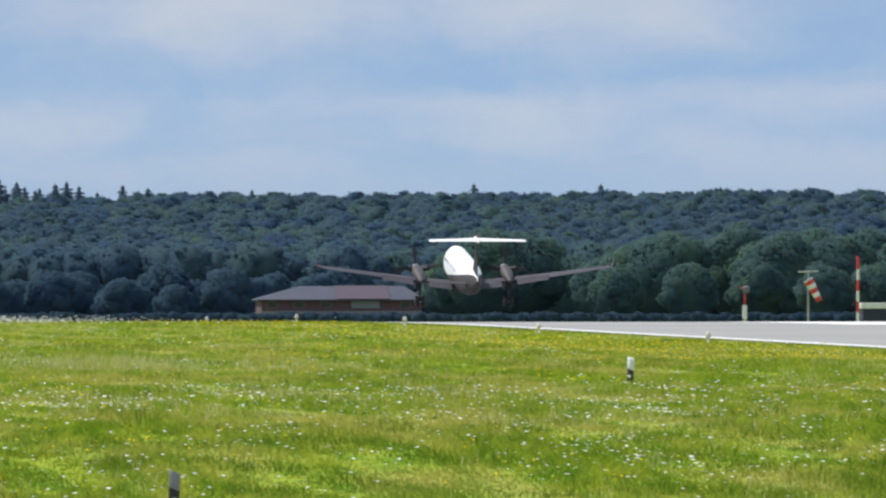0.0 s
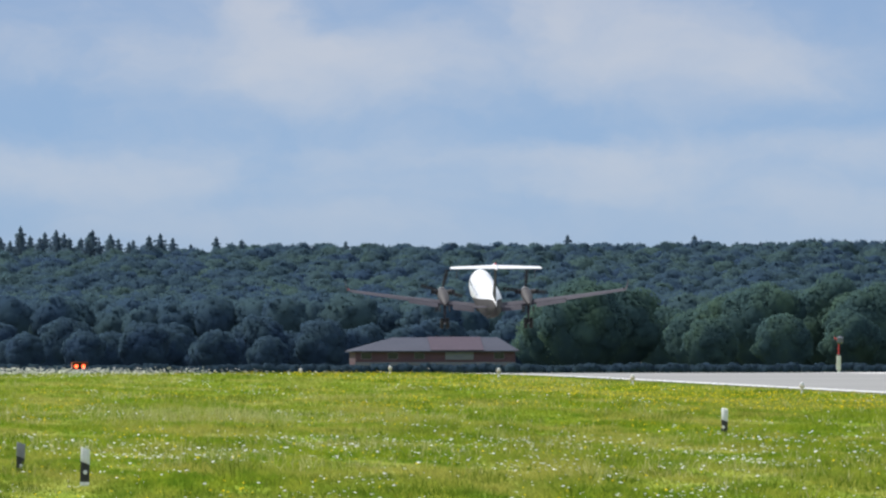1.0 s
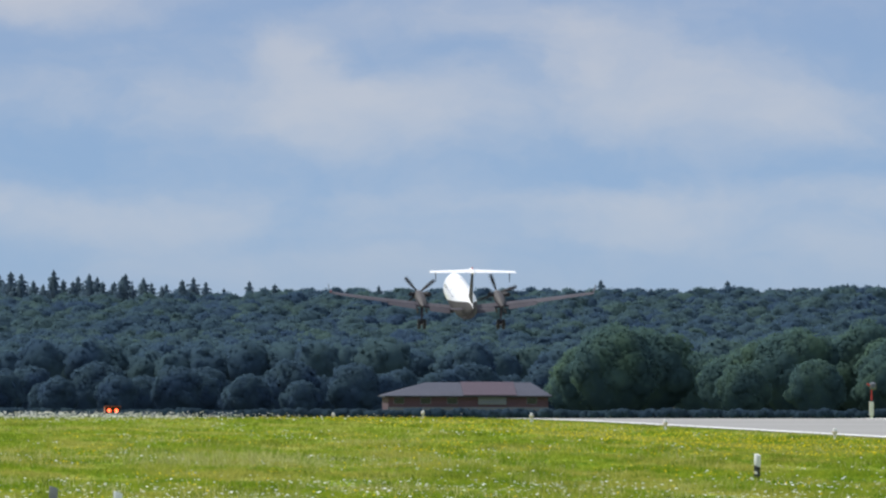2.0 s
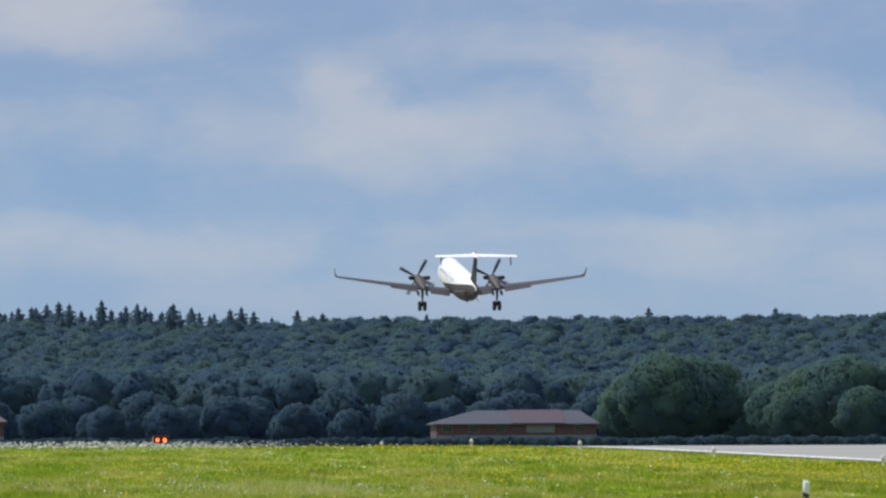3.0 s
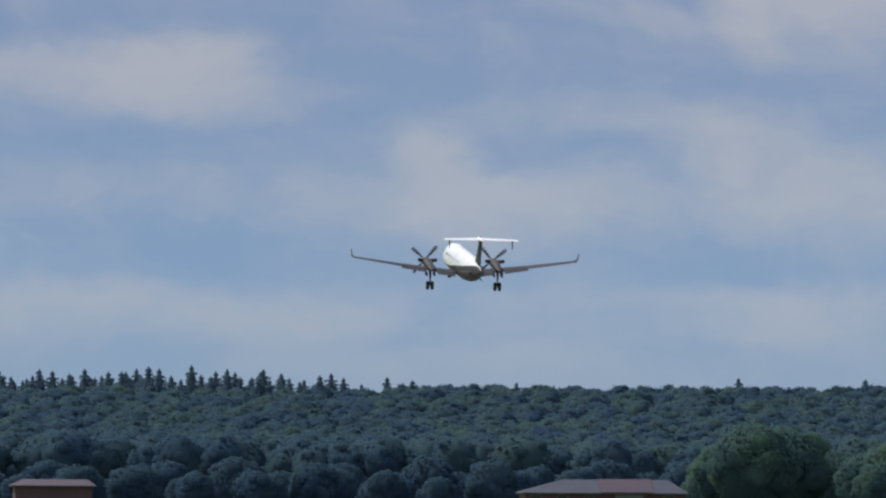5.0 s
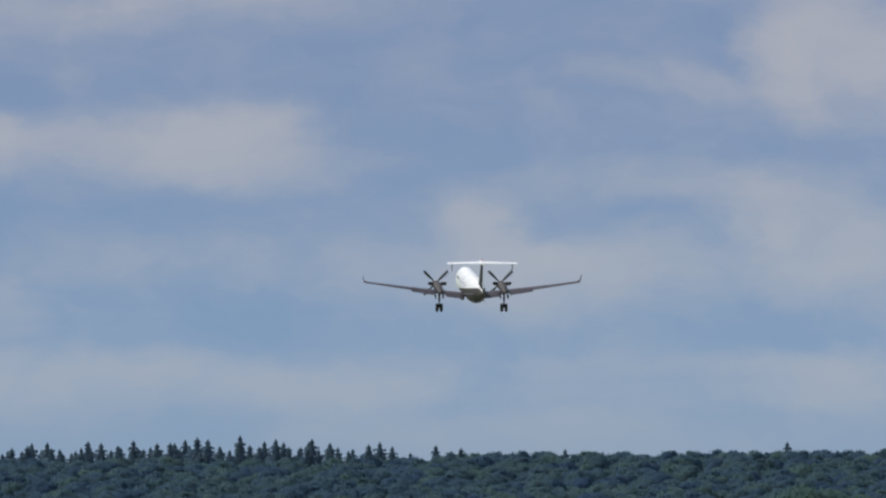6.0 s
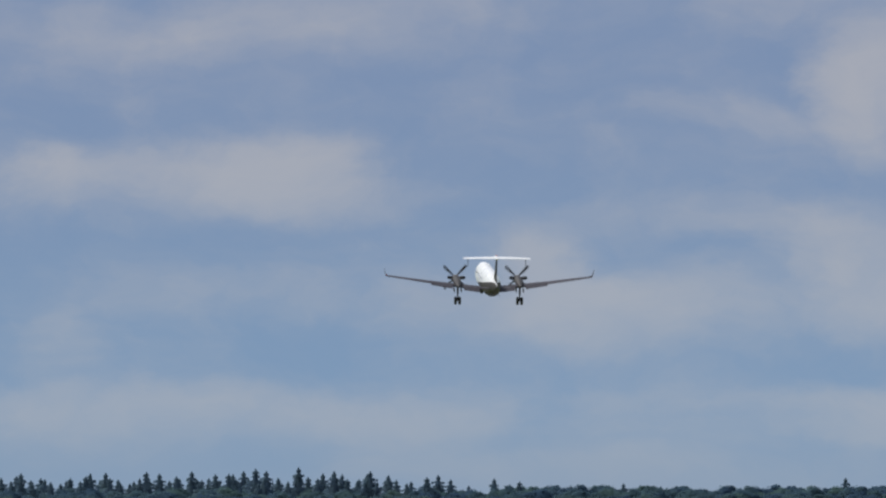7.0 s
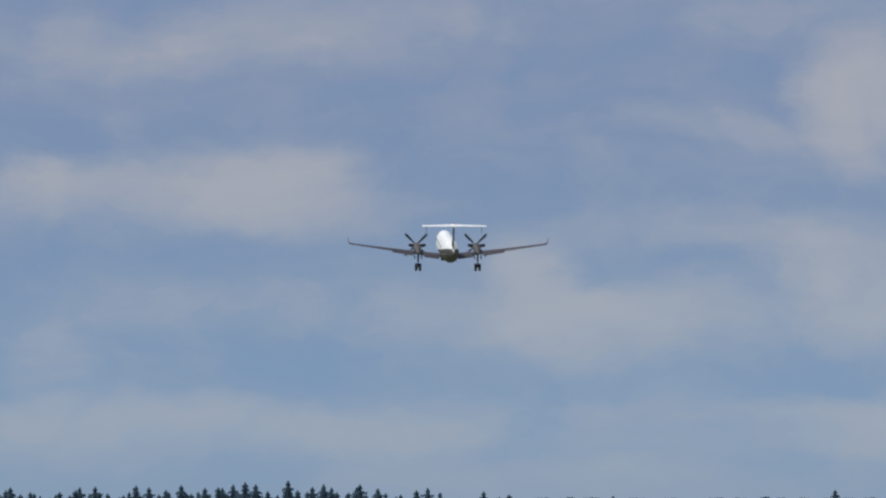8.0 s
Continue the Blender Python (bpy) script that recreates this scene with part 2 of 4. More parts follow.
def ring(y, zc, rx, up, down, k=24, x=0.0, power=2.0):
    """A rounded section across the y axis."""
    out = []
    for i in range(k):
        a = 2 * math.pi * i / k
        c, s = math.cos(a), math.sin(a)
        e = 2 / power
        out.append((x + rx * math.copysign(abs(c) ** e, c), y, zc + (up if s > 0 else down) * math.copysign(abs(s) ** e, s)))
    return out


def tube(path, radii, k=10):
    """A round bar along points."""
    rings = []
    for i, p in enumerate(path):
        p = Vector(p)
        a = Vector(path[max(i - 1, 0)])
        b = Vector(path[min(i + 1, len(path) - 1)])
        t = (b - a).normalized()
        u = t.orthogonal().normalized() if abs(t.z) < 0.99 else Vector((1, 0, 0))
        v = t.cross(u)
        rings.append([p + (u * math.cos(2 * math.pi * j / k) + v * math.sin(2 * math.pi * j / k)) * radii[i] for j in range(k)])
    return loft(rings)


def box(x0, y0, z0, x1, y1, z1, bevel=0.0):
    bm = bmesh.new()
    bmesh.ops.create_cube(bm, size=1.0)
    for v in bm.verts:
        v.co = (x0 + (v.co.x + 0.5) * (x1 - x0), y0 + (v.co.y + 0.5) * (y1 - y0), z0 + (v.co.z + 0.5) * (z1 - z0))
    if bevel:
        bmesh.ops.bevel(bm, geom=bm.edges[:], offset=bevel, segments=2, affect="EDGES")
    return bm


def lathe(profile, k=14, at=(0, 0, 0)):
    """A turned body about z: rows of radius, height."""
    return loft([[(at[0] + r * math.cos(2 * math.pi * j / k), at[1] + r * math.sin(2 * math.pi * j / k), at[2] + z) for j in range(k)] for r, z in profile])


def airfoil(le, chord, thick, span_axis="x", down=0.0, cut=(0.0, 1.0)):
    """A closed wing section behind its leading edge le; cut: stretch of the chord."""
    top, bottom = [], []
    for i in range(11):
        c = cut[0] + (cut[1] - cut[0]) * (1 - math.cos(math.pi * i / 10)) / 2
        h = thick * (1.48 * math.sqrt(max(c, 0)) - 0.63 * c - 1.758 * c * c + 1.4215 * c ** 3 - 0.5075 * c ** 4) * 1.0 + 0.004
        y, drop = -c * chord, -math.sin(down) * (c - cut[0]) * chord
        top.append((y, h * chord + drop)), bottom.append((y, -0.6 * h * chord + drop))
    pts = top + bottom[::-1]
    if span_axis == "x":
        return [(le[0], le[1] + y, le[2] + z) for y, z in pts]
    return [(le[0] + z, le[1] + y, le[2]) for y, z in pts]


def np_mesh(name, verts, faces, material, smooth=False, normals=None):
    verts, faces = np.asarray(verts, np.float32), np.asarray(faces, np.int32)
    me = bpy.data.meshes.new(name)
    n, k = faces.shape
    me.vertices.add(len(verts)), me.loops.add(n * k), me.polygons.add(n)
    me.vertices.foreach_set("co", verts.ravel())
    me.loops.foreach_set("vertex_index", faces.ravel())
    me.polygons.foreach_set("loop_start", np.arange(0, n * k, k, dtype=np.int32))
    me.polygons.foreach_set("use_smooth", np.full(n, smooth))
    me.materials.append(material)
    me.update(calc_edges=True)
    if normals is not None:
        me.polygons.foreach_set("use_smooth", np.full(n, True))
        me.normals_split_custom_set_from_vertices(np.asarray(normals, np.float32))
    return me


# ---- ground ----
Y_KNOTS = [-400, 60, 150, 192, 205, 218, 232, 250, 270, 560] + [560 + 20 * k for k in range(1, 14)] + [1000, 1300, 1800, 2600, 2900, 3300, 3800, 4300, 4600, 4950]
Z_KNOTS = [-1.3, -1.25, -1.1, -0.92, -0.62, -0.33, -0.12, -0.03, 0, 0] + [-2.8e-5 * (20 * k) ** 2 for k in range(1, 14)] + [-3.1, -4.2, -5.8, -9.4, -9.6, -6.6, 0.6, 8.3, 10.6, 10.8]


def ground_z(y):
    return np.interp(y, Y_KNOTS, Z_KNOTS)


def strip(name, xs, ys, lift, material):
    """A sheet that follows the ground's profile."""
    gx, gy = np.meshgrid(xs, ys)
    v = np.stack([gx.ravel(), gy.ravel(), ground_z(gy.ravel()) + lift], 1)
    nx, ny = len(xs), len(ys)
    i = (np.arange(ny - 1)[:, None] * nx + np.arange(nx - 1)[None, :]).ravel()
    return new(name, np_mesh(name, v, np.stack([i, i + 1, i + nx + 1, i + nx], 1), material, True))


YS = np.unique(np.concatenate([np.arange(-400, 150, 50), np.arange(150, 300, 4), np.arange(300, 900, 10), np.arange(900, 4951, 50)]))
tagged(strip("ground", np.arange(-2400, 2801, 100), YS, 0.0, TURF), "bright green meadow turf of an airfield", "ground", kind="structure")
RUN_L, RUN_R = 48.5, 93.5
RY = YS[(YS >= 100) & (YS <= 1700)]
tagged(strip("runway", [RUN_L, 60, 71, 82, RUN_R], RY, 0.03, ASPHALT), "pale grey worn asphalt runway", "runway", kind="structure")
tagged(strip("runway_edge_line", [RUN_L + 0.4, RUN_L + 1.05], RY, 0.036, LINE), "worn white painted runway edge line", "marking", kind="structure")
tagged(strip("runway_edge_line", [RUN_R - 1.25, RUN_R - 0.35], RY, 0.036, LINE), "worn white painted runway edge line", "marking", kind="structure")
MARK_Y = np.arange(575, 645, 4)
for k in range(4):
    tagged(strip("runway_block_marking", [64.8 + 4.3 * k, 68.8 + 4.3 * k], MARK_Y, 0.036, LINE), "white painted block marking on the runway", "marking", "touchdown blocks", "structure")

# ---- meadow ----
rng = np.random.default_rng(7)


def spread(n, y0, y1, power=-1.2, lo=0.030, hi=0.122):
    """Places in a widening wedge of meadow, denser at the near end, left of the runway."""
    u = rng.random(n * 2)
    p = power + 1
    y = (y0 ** p + u * (y1 ** p - y0 ** p)) ** (1 / p)
    x = y * (lo + rng.random(n * 2) * (hi - lo))
    keep = x < RUN_L - 0.3
    return x[keep][:n], y[keep][:n]


def blades(x, y, per, h0, h1, width, lean=0.35, spot=0.12):
    """Tapered bent blades in tufts: two triangles and a tip each."""
    n = len(x) * per
    bx, by = np.repeat(x, per) + rng.normal(0, spot, n), np.repeat(y, per) + rng.normal(0, spot, n)
    h = rng.uniform(h0, h1, n) * np.clip(lush(bx, by), 0.45, 2.2)
    a, la = rng.uniform(0, 2 * np.pi, n), rng.uniform(0, 2 * np.pi, n)
    wv = np.stack([np.cos(a), np.sin(a), np.zeros(n)], 1) * (width * rng.uniform(0.6, 1.4, n))[:, None]
    ln = np.stack([np.cos(la), np.sin(la), np.zeros(n)], 1) * (lean * h * rng.random(n))[:, None]
    b = np.stack([bx, by, ground_z(by) - 0.02], 1)
    up = np.zeros((n, 3))
    up[:, 2] = h
    v = np.stack([b - wv, b + wv, b + wv * 0.7 + up * 0.6 + ln * 0.4, b - wv * 0.7 + up * 0.6 + ln * 0.4, b + up + ln], 1).reshape(-1, 3)
    i = np.arange(n)[:, None] * 5
    f = np.concatenate([i + [0, 1, 2], i + [0, 2, 3], i + [3, 2, 4]], 1).reshape(-1, 3)
    return v, f


def lush(x, y):
    """How tall the growth stands: tussocky swells along and across the meadow, even towards the crest."""
    f = np.sin(x * 1.9 + 1.7 * np.sin(y * 0.071)) * np.sin(y * 0.19 + 1.3 * np.sin(x * 0.83)) + 0.7 * np.sin(x * 0.77 + y * 0.043 + 2.0) * np.sin(y * 0.093 - x * 0.31)
    return 1 + (0.55 * f + 0.15) * np.clip((500 - y) / 150, 0, 1) * np.clip((44 - x) / 6, 0, 1)


gx, gy = spread(72000, 186, 700, -1.3)
tagged(new("meadow_grass", np_mesh("meadow_grass", *blades(gx, gy, 5, 0.045, 0.125, 0.015, 1.9), GRASS)), "lush green uncut meadow grass", "grass", kind="stuff")
def drifts(count, spots, y0, y1, wide, deep, hi=0.122):
    """Plants gathered in drifts, each broader or thinner than the last."""
    cx, cy = spread(spots, y0, y1, -0.6, hi=hi)
    spots = len(cx)
    size = rng.uniform(0.35, 1.5, spots)
    c = rng.choice(spots, count, p=size / size.sum())
    return cx[c] + rng.normal(0, 1, count) * wide * size[c], cy[c] + rng.normal(0, 1, count) * deep * size[c]


def gather(*groups):
    x, y = (np.concatenate([g[k] for g in groups]) for k in (0, 1))
    keep = (x < RUN_L - 1.2) & (y > 190)
    return x[keep], y[keep]


stalk_at = gather(drifts(1500, 150, 200, 560, 0.4, 5.0), (rng.normal(21.5, 2.6, 600), rng.normal(352, 14, 600)), drifts(350, 18, 235, 300, 0.8, 2.0))
tagged(new("seed_stalks", np_mesh("seed_stalks", *blades(*stalk_at, 5, 0.10, 0.25, 0.008, 0.9, 0.1), STRAW)), "pale cream seed stalks in drifts through the meadow", "grass", kind="stuff")
kx, ky = (np.concatenate(p) for p in zip(spread(220, 196, 640, -0.8), spread(110, 186, 232, 0.0)))
kx, ky = np.repeat(kx, 16) + rng.normal(0, 0.35, len(kx) * 16), np.repeat(ky, 16) + rng.normal(0, 0.9, len(ky) * 16)
tagged(new("grass_tussocks", np_mesh("grass_tussocks", *blades(kx, ky, 5, 0.08, 0.2, 0.011, 1.2), TUSSOCK)), "dark green grass tussocks in the meadow", "grass", kind="stuff")


def heads(x, y, r0, r1, h0, h1, flat):
    """Flower heads: shallow domes on short stems."""
    n = len(x)
    r, h = r0 + (r1 - r0) * rng.random(n) ** 1.6, rng.uniform(h0, h1, n) * np.clip(lush(x, y), 0.6, 1.9)
    b = np.stack([x, y, ground_z(y)], 1)
    k = 6
    a = np.arange(k) * 2 * np.pi / k
    rim = np.stack([np.cos(a), np.sin(a), np.zeros(k)], 1)
    tilt = rng.normal(0, 0.18, (n, k))
    v = np.zeros((n, k + 2, 3))
    v[:, :k] = b[:, None] + rim[None] * r[:, None, None]
    v[:, :k, 2] += h[:, None] + tilt * r[:, None]
    v[:, k] = b
    v[:, k, 2] += h + r * flat
    v[:, k + 1] = b
    v[:, k + 1, 2] += h - r * flat * 0.8
    f = []
    for j in range(k):
        f += [[j, (j + 1) % k, k], [(j + 1) % k, j, k + 1]]
    faces = (np.arange(n)[:, None, None] * (k + 2) + np.array(f)[None]).reshape(-1, 3)
    return v.reshape(-1, 3), faces


white_at = gather(drifts(2000, 130, 200, 640, 0.6, 6.0), drifts(1150, 26, 240, 288, 0.8, 4.5), drifts(420, 22, 198, 222, 0.5, 3.0), (rng.uniform(19, 36, 1300), rng.uniform(585, 660, 1300)), spread(260, 195, 680, -0.95))
tagged(new("white_wildflowers", np_mesh("white_wildflowers", *heads(*white_at, 0.011, 0.042, 0.07, 0.19, 0.32), PETAL)), "white flowering yarrow in drifts through the meadow", "flowers", kind="stuff")
crest_at = rng.normal(28, 4.5, 1500), rng.uniform(560, 640, 1500)
tagged(new("tall_white_wildflowers", np_mesh("tall_white_wildflowers", *heads(*crest_at, 0.02, 0.05, 0.1, 0.32, 0.5), PETAL)), "taller white umbels on the meadow's crest", "flowers", kind="stuff")
band = 370 + 250 * rng.random(5200) ** 1.4
yellow_at = gather(drifts(1500, 50, 372, 470, 0.8, 9.0), (rng.uniform(37.0, 45, 2600), band[:2600]), drifts(900, 60, 205, 600, 0.6, 6.0), spread(420, 200, 690, -0.95))
tagged(new("yellow_wildflowers", np_mesh("yellow_wildflowers", *heads(*yellow_at, 0.012, 0.032, 0.06, 0.16, 0.55), YELLOW)), "yellow buttercup flowers scattered through the meadow", "flowers", kind="stuff")
# Sheet laid over the turf so gaps between trees show dark, shade included.
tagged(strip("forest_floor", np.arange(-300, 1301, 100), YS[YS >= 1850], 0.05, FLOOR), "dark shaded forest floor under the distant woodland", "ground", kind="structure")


# ---- trees ----
SPHERES = []
for fineness in (1, 2):
    bm = bmesh.new()
    bmesh.ops.create_icosphere(bm, subdivisions=fineness, radius=1.0)
    SPHERES.append((np.array([v.co[:] for v in bm.verts]), np.array([[v.index for v in f.verts] for f in bm.faces])))
    bm.free()


def leaf_quads(pos, nrm, size):
    """Loose leaf clumps: one skewed quad each, facing roughly along nrm."""
    n = len(pos)
    nrm = nrm + rng.normal(0, 0.28, (n, 3))
    nrm /= np.linalg.norm(nrm, axis=1)[:, None]
    a = np.cross(nrm, rng.normal(0, 1, (n, 3)))
    a /= np.linalg.norm(a, axis=1)[:, None]
    b = np.cross(nrm, a)
    s = (size * rng.uniform(0.6, 1.4, n))[:, None]
    v = np.stack([pos - a * s, pos - b * s * 0.7, pos + a * s * 1.1, pos + b * s * 0.8], 1).reshape(-1, 3)
    i = np.arange(n)[:, None] * 4
    return v, np.concatenate([i + [0, 1, 2], i + [0, 2, 3]], 1).reshape(-1, 3)


def leaf_sprays(pos, nrm, size):
    """Loose leaf sprays: one ragged triangle each, lying roughly across nrm."""
    n = len(pos)
    tip = nrm + rng.normal(0, 0.4, (n, 3))
    tip /= np.linalg.norm(tip, axis=1)[:, None]
    a = np.cross(tip, rng.normal(0, 1, (n, 3)))
    a /= np.linalg.norm(a, axis=1)[:, None]
    b = np.cross(tip, a)
    s = (size * rng.uniform(0.55, 1.5, n))[:, None]
    v = np.stack([pos - a * s - b * s * 0.5, pos + a * s * 0.8 - b * s * 0.6, pos + b * s * 1.1], 1).reshape(-1, 3)
    return v, np.arange(3 * n).reshape(-1, 3)


def crown(height, width, lumps, leaves, size, low=0.35, bulge=(0.13, 0.2)):
    """A broad crown: a dome with shallow lumps on it, wrapped in loose leaf sprays that share its soft rounding."""
    ball, skin = SPHERES[1]
    small, small_skin = SPHERES[1 if leaves > 1000 else 0]
    mid = np.array([0, 0, height * (low + 1) * 0.5])
    girth = np.array([width * 0.44, width * 0.44, height * (1 - low) * 0.47])
    vs, fs, ns, at = [], [], [], 0

    def add(pts, tris, own):
        nonlocal at
        out = (pts - mid) / girth ** 1.5
        nn = own * 0.5 + out / np.linalg.norm(out, axis=1)[:, None] * 0.65 + np.array([0, 0, 0.15])
        vs.append(pts), fs.append(tris + at), ns.append(nn / np.linalg.norm(nn, axis=1)[:, None])
        at += len(pts)

    def scatter(n, floor):
        d = rng.normal(0, 1, (n, 3))
        d[:, 2] = np.where(d[:, 2] < floor, -d[:, 2], d[:, 2])
        return d / np.linalg.norm(d, axis=1)[:, None]

    add(ball * girth * rng.uniform(0.93, 1.03, (len(ball), 1)) + mid, skin, ball)
    share = leaves // (lumps + 4)
    for k in range(lumps):
        up = 0.95 - 1.25 * (k + 0.3) / lumps
        a = 2.4 * k + rng.normal(0, 0.3)
        side = math.sqrt(1 - up * up)
        c = mid + girth * np.array([side * math.cos(a), side * math.sin(a), up]) * rng.uniform(0.74, 0.9)
        r = width * rng.uniform(*bulge) * np.array([1.0, 1.0, 0.85])
        add(small * r * 0.95 * rng.uniform(0.9, 1.06, (len(small), 1)) + c, small_skin, small)
        d = scatter(share, -0.3)
        v, f = leaf_sprays(c + d * r * rng.uniform(0.92, 1.14, (share, 1)), d, size)
        add(v, f, np.repeat(d, 3, 0))
    d = scatter(share * 4, -0.5)
    v, f = leaf_sprays(mid + d * girth * rng.uniform(0.97, 1.1, (share * 4, 1)), d, size)
    add(v, f, np.repeat(d, 3, 0))
    return np.concatenate(vs), np.concatenate(fs), np.concatenate(ns)


def needles(height, width, whorls=15, arms=9, size=0.3):
    """A spruce crown: whorls of drooping boughs about a thin core, ragged towards the tip."""
    vs, fs, at = [], [], 0
    k = 7
    prof = [(0.05, 0.12), (0.26, 0.18), (0.12, 0.6), (0.015, 1.0)]
    core = np.array([[r * width * math.cos(2 * math.pi * j / k), r * width * math.sin(2 * math.pi * j / k), z * height] for r, z in prof for j in range(k)])
    cf = [[i * k + j, i * k + (j + 1) % k, (i + 1) * k + (j + 1) % k] for i in range(3) for j in range(k)] + [[i * k + j, (i + 1) * k + (j + 1) % k, (i + 1) * k + j] for i in range(3) for j in range(k)]
    vs.append(core), fs.append(np.array(cf))
    at = len(core)
    for q in range(whorls):
        t = (q + 0.5) / whorls
        z = height * (0.12 + 0.86 * t)
        reach = width * 0.5 * (1 - t) ** 0.66 * rng.uniform(0.55, 1.3) + 0.1
        for j in range(arms):
            a = 2 * math.pi * (j + rng.random()) / arms
            for s in (0.35, 0.65, 1.0):
                p = np.array([[math.cos(a) * reach * s, math.sin(a) * reach * s, z - reach * 0.28 * s + rng.normal(0, 0.1)]])
                v, f = leaf_quads(p, np.array([[math.cos(a) * 0.9, math.sin(a) * 0.9, 0.3]]), size * (1.25 - 0.5 * t))
                vs.append(v), fs.append(f + at)
                at += len(v)
    v = np.concatenate(vs)
    n = v * np.array([1, 1, 0]) + 0.001
    n = n / np.linalg.norm(n, axis=1)[:, None] + np.array([0, 0, 0.7])
    return v, np.concatenate(fs), n / np.linalg.norm(n, axis=1)[:, None]


def plant(kinds, xs, ys, zs, sizes):
    """Joins many trees: template, turned, scaled and set on the ground; gives points, faces and normals."""
    vs, fs, ns, at = [], [], [], 0
    pick, turn = rng.integers(0, len(kinds), len(xs)), rng.uniform(0, 6.283, len(xs))
    for i in range(len(xs)):
        v, f, n = kinds[pick[i]]
        c, s = math.cos(turn[i]), math.sin(turn[i])
        k = sizes[i]
        vs.append(np.stack([(v[:, 0] * c - v[:, 1] * s) * k + xs[i], (v[:, 0] * s + v[:, 1] * c) * k + ys[i], v[:, 2] * k + zs[i]], 1))
        ns.append(np.stack([n[:, 0] * c - n[:, 1] * s, n[:, 0] * s + n[:, 1] * c, n[:, 2]], 1))
        fs.append(f + at)
        at += len(v)
    return np.concatenate(vs), np.concatenate(fs), np.concatenate(ns)


def grove(name, material, planted):
    v, f, n = planted
    return new(name, np_mesh(name, v, f, material, True, n))


def hill(x, y):
    """The wooded rise's own swell across the view."""
    return np.interp(x, (120, 230, 300, 380, 470, 560), (-1.6, -1.5, -0.2, -0.2, 0.7, 0.0)) * np.clip((y - 3000) / 1200, 0, 1)


far_kinds = [crown(15, 10.8, 10, 350, 0.42, 0.42) for _ in range(5)] + [crown(15.4, 9.0, 9, 330, 0.4, 0.4) for _ in range(3)]
wx, wy = [], []
for row_y in np.concatenate([np.arange(2560, 3400, 34), np.arange(3400, 4500, 44)]):
    step = 6.6 + (row_y - 2560) / 900
    xs = np.arange(row_y * 0.012, row_y * 0.128, step)
    wx.append(xs + rng.normal(0, 1.8, len(xs))), wy.append(row_y + rng.normal(0, 9, len(xs)))
wx, wy = np.concatenate(wx), np.concatenate(wy)
wy = np.maximum(wy, 2540)
wz = ground_z(wy) + hill(wx, wy) - 1.0
ws = rng.uniform(0.86, 1.08, len(wx))
tagged(grove("woodland", HAZED_WOODS, plant(far_kinds, wx, wy, wz, ws)), "dense mixed woodland on a distant rise, blue with painted haze", "woodland", kind="stuff")


def trunk_mesh(height, r, limbs):
    bm = tube([(0, 0, -0.3), (0.05 * r, 0, height * 0.3), (0.2 * r, 0.1 * r, height * 0.62), (0.1 * r, 0, height * 0.9)], [r * 1.25, r * 0.85, r * 0.5, r * 0.12], 8)
    for k in range(limbs):
        a = 2.4 * k
        z = height * (0.3 + 0.4 * k / max(limbs, 1))
        e = (math.cos(a) * height * 0.17, math.sin(a) * height * 0.17, z + height * 0.16)
        b2 = tube([(0, 0, z), (e[0] * 0.5, e[1] * 0.5, z + height * 0.06), e], [r * 0.42, r * 0.28, r * 0.08], 6)
        tmp = bpy.data.meshes.new("limb")
        b2.to_mesh(tmp), b2.free()
        bm.from_mesh(tmp)
        bpy.data.meshes.remove(tmp)
    return finish(bm, "trunk", BARK)


def tree_kind(name, label, group, crown_data, material, height, r, limbs):
    ob = thing(name, label, "tree", group=group)
    t = new("trunk", trunk_mesh(height, r, limbs))
    t.parent = ob
    c = new("crown", np_mesh("crown", *crown_data[:2], material, True, crown_data[2]))
    c.parent = ob
    return ob


def set_out(kinds, places):
    """The first place of each kind takes the made tree, the rest take copies."""
    used = set()
    for k, x, y, z, size, turn in places:
        m = pose(x, y, z, 0, 0, turn) @ Matrix.Diagonal((size, size, size, 1))
        if k not in used:
            used.add(k)
            kinds[k].matrix_basis = m
        else:
            ob = copy_thing(kinds[k], Matrix())
            ob.matrix_basis = m


def at_bearing(u, y):
    """The x of a bearing u (1/25000 radian, -1300 along the runway) at the distance y."""
    return math.tan((u + 1300) / 25000) * y


def top_z(v, y):
    return EYE[2] + (459 - v) / 25000 * y


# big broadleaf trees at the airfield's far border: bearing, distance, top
broad = [tree_kind("broadleaf_tree", "full green broadleaf tree, tinted with haze, at the airfield border", "border trees", crown(12, 11, 22, 6500, 0.24, 0.0, (0.13, 0.22)), HAZED_LEAF, 10, 0.3, 5) for _ in range(4)]
BORDER = [(825, 2060, 440), (866, 2020, 414), (925, 2050, 420), (1010, 2150, 457), (1070, 2120, 460), (1135, 2050, 432), (1185, 2010, 420), (1250, 2040, 430), (1310, 2030, 412), (1375, 2000, 424),
          (1430, 2050, 415), (1490, 2010, 422), (1550, 2040, 418), (1610, 2020, 425), (795, 2160, 474), (1220, 1960, 470), (1460, 1960, 475), (1340, 1970, 468), (1560, 1965, 470), (1090, 1985, 478), (1680, 2010, 420)]
places = []
for i, (u, y, v) in enumerate(BORDER):
    base = float(ground_z(y)) - 0.4
    places.append((i % 4, at_bearing(u, y), y, base, (top_z(v, y) - base) / 11.6, 77.0 * i))
LOWER = [(-640 + 33 * i + 12 * math.sin(i * 2.3), 2420 + 70 * math.sin(i * 1.9), 496 + 13 * math.sin(i * 1.3) + 11 * math.sin(i * 3.1)) for i in range(43)]
edge = []
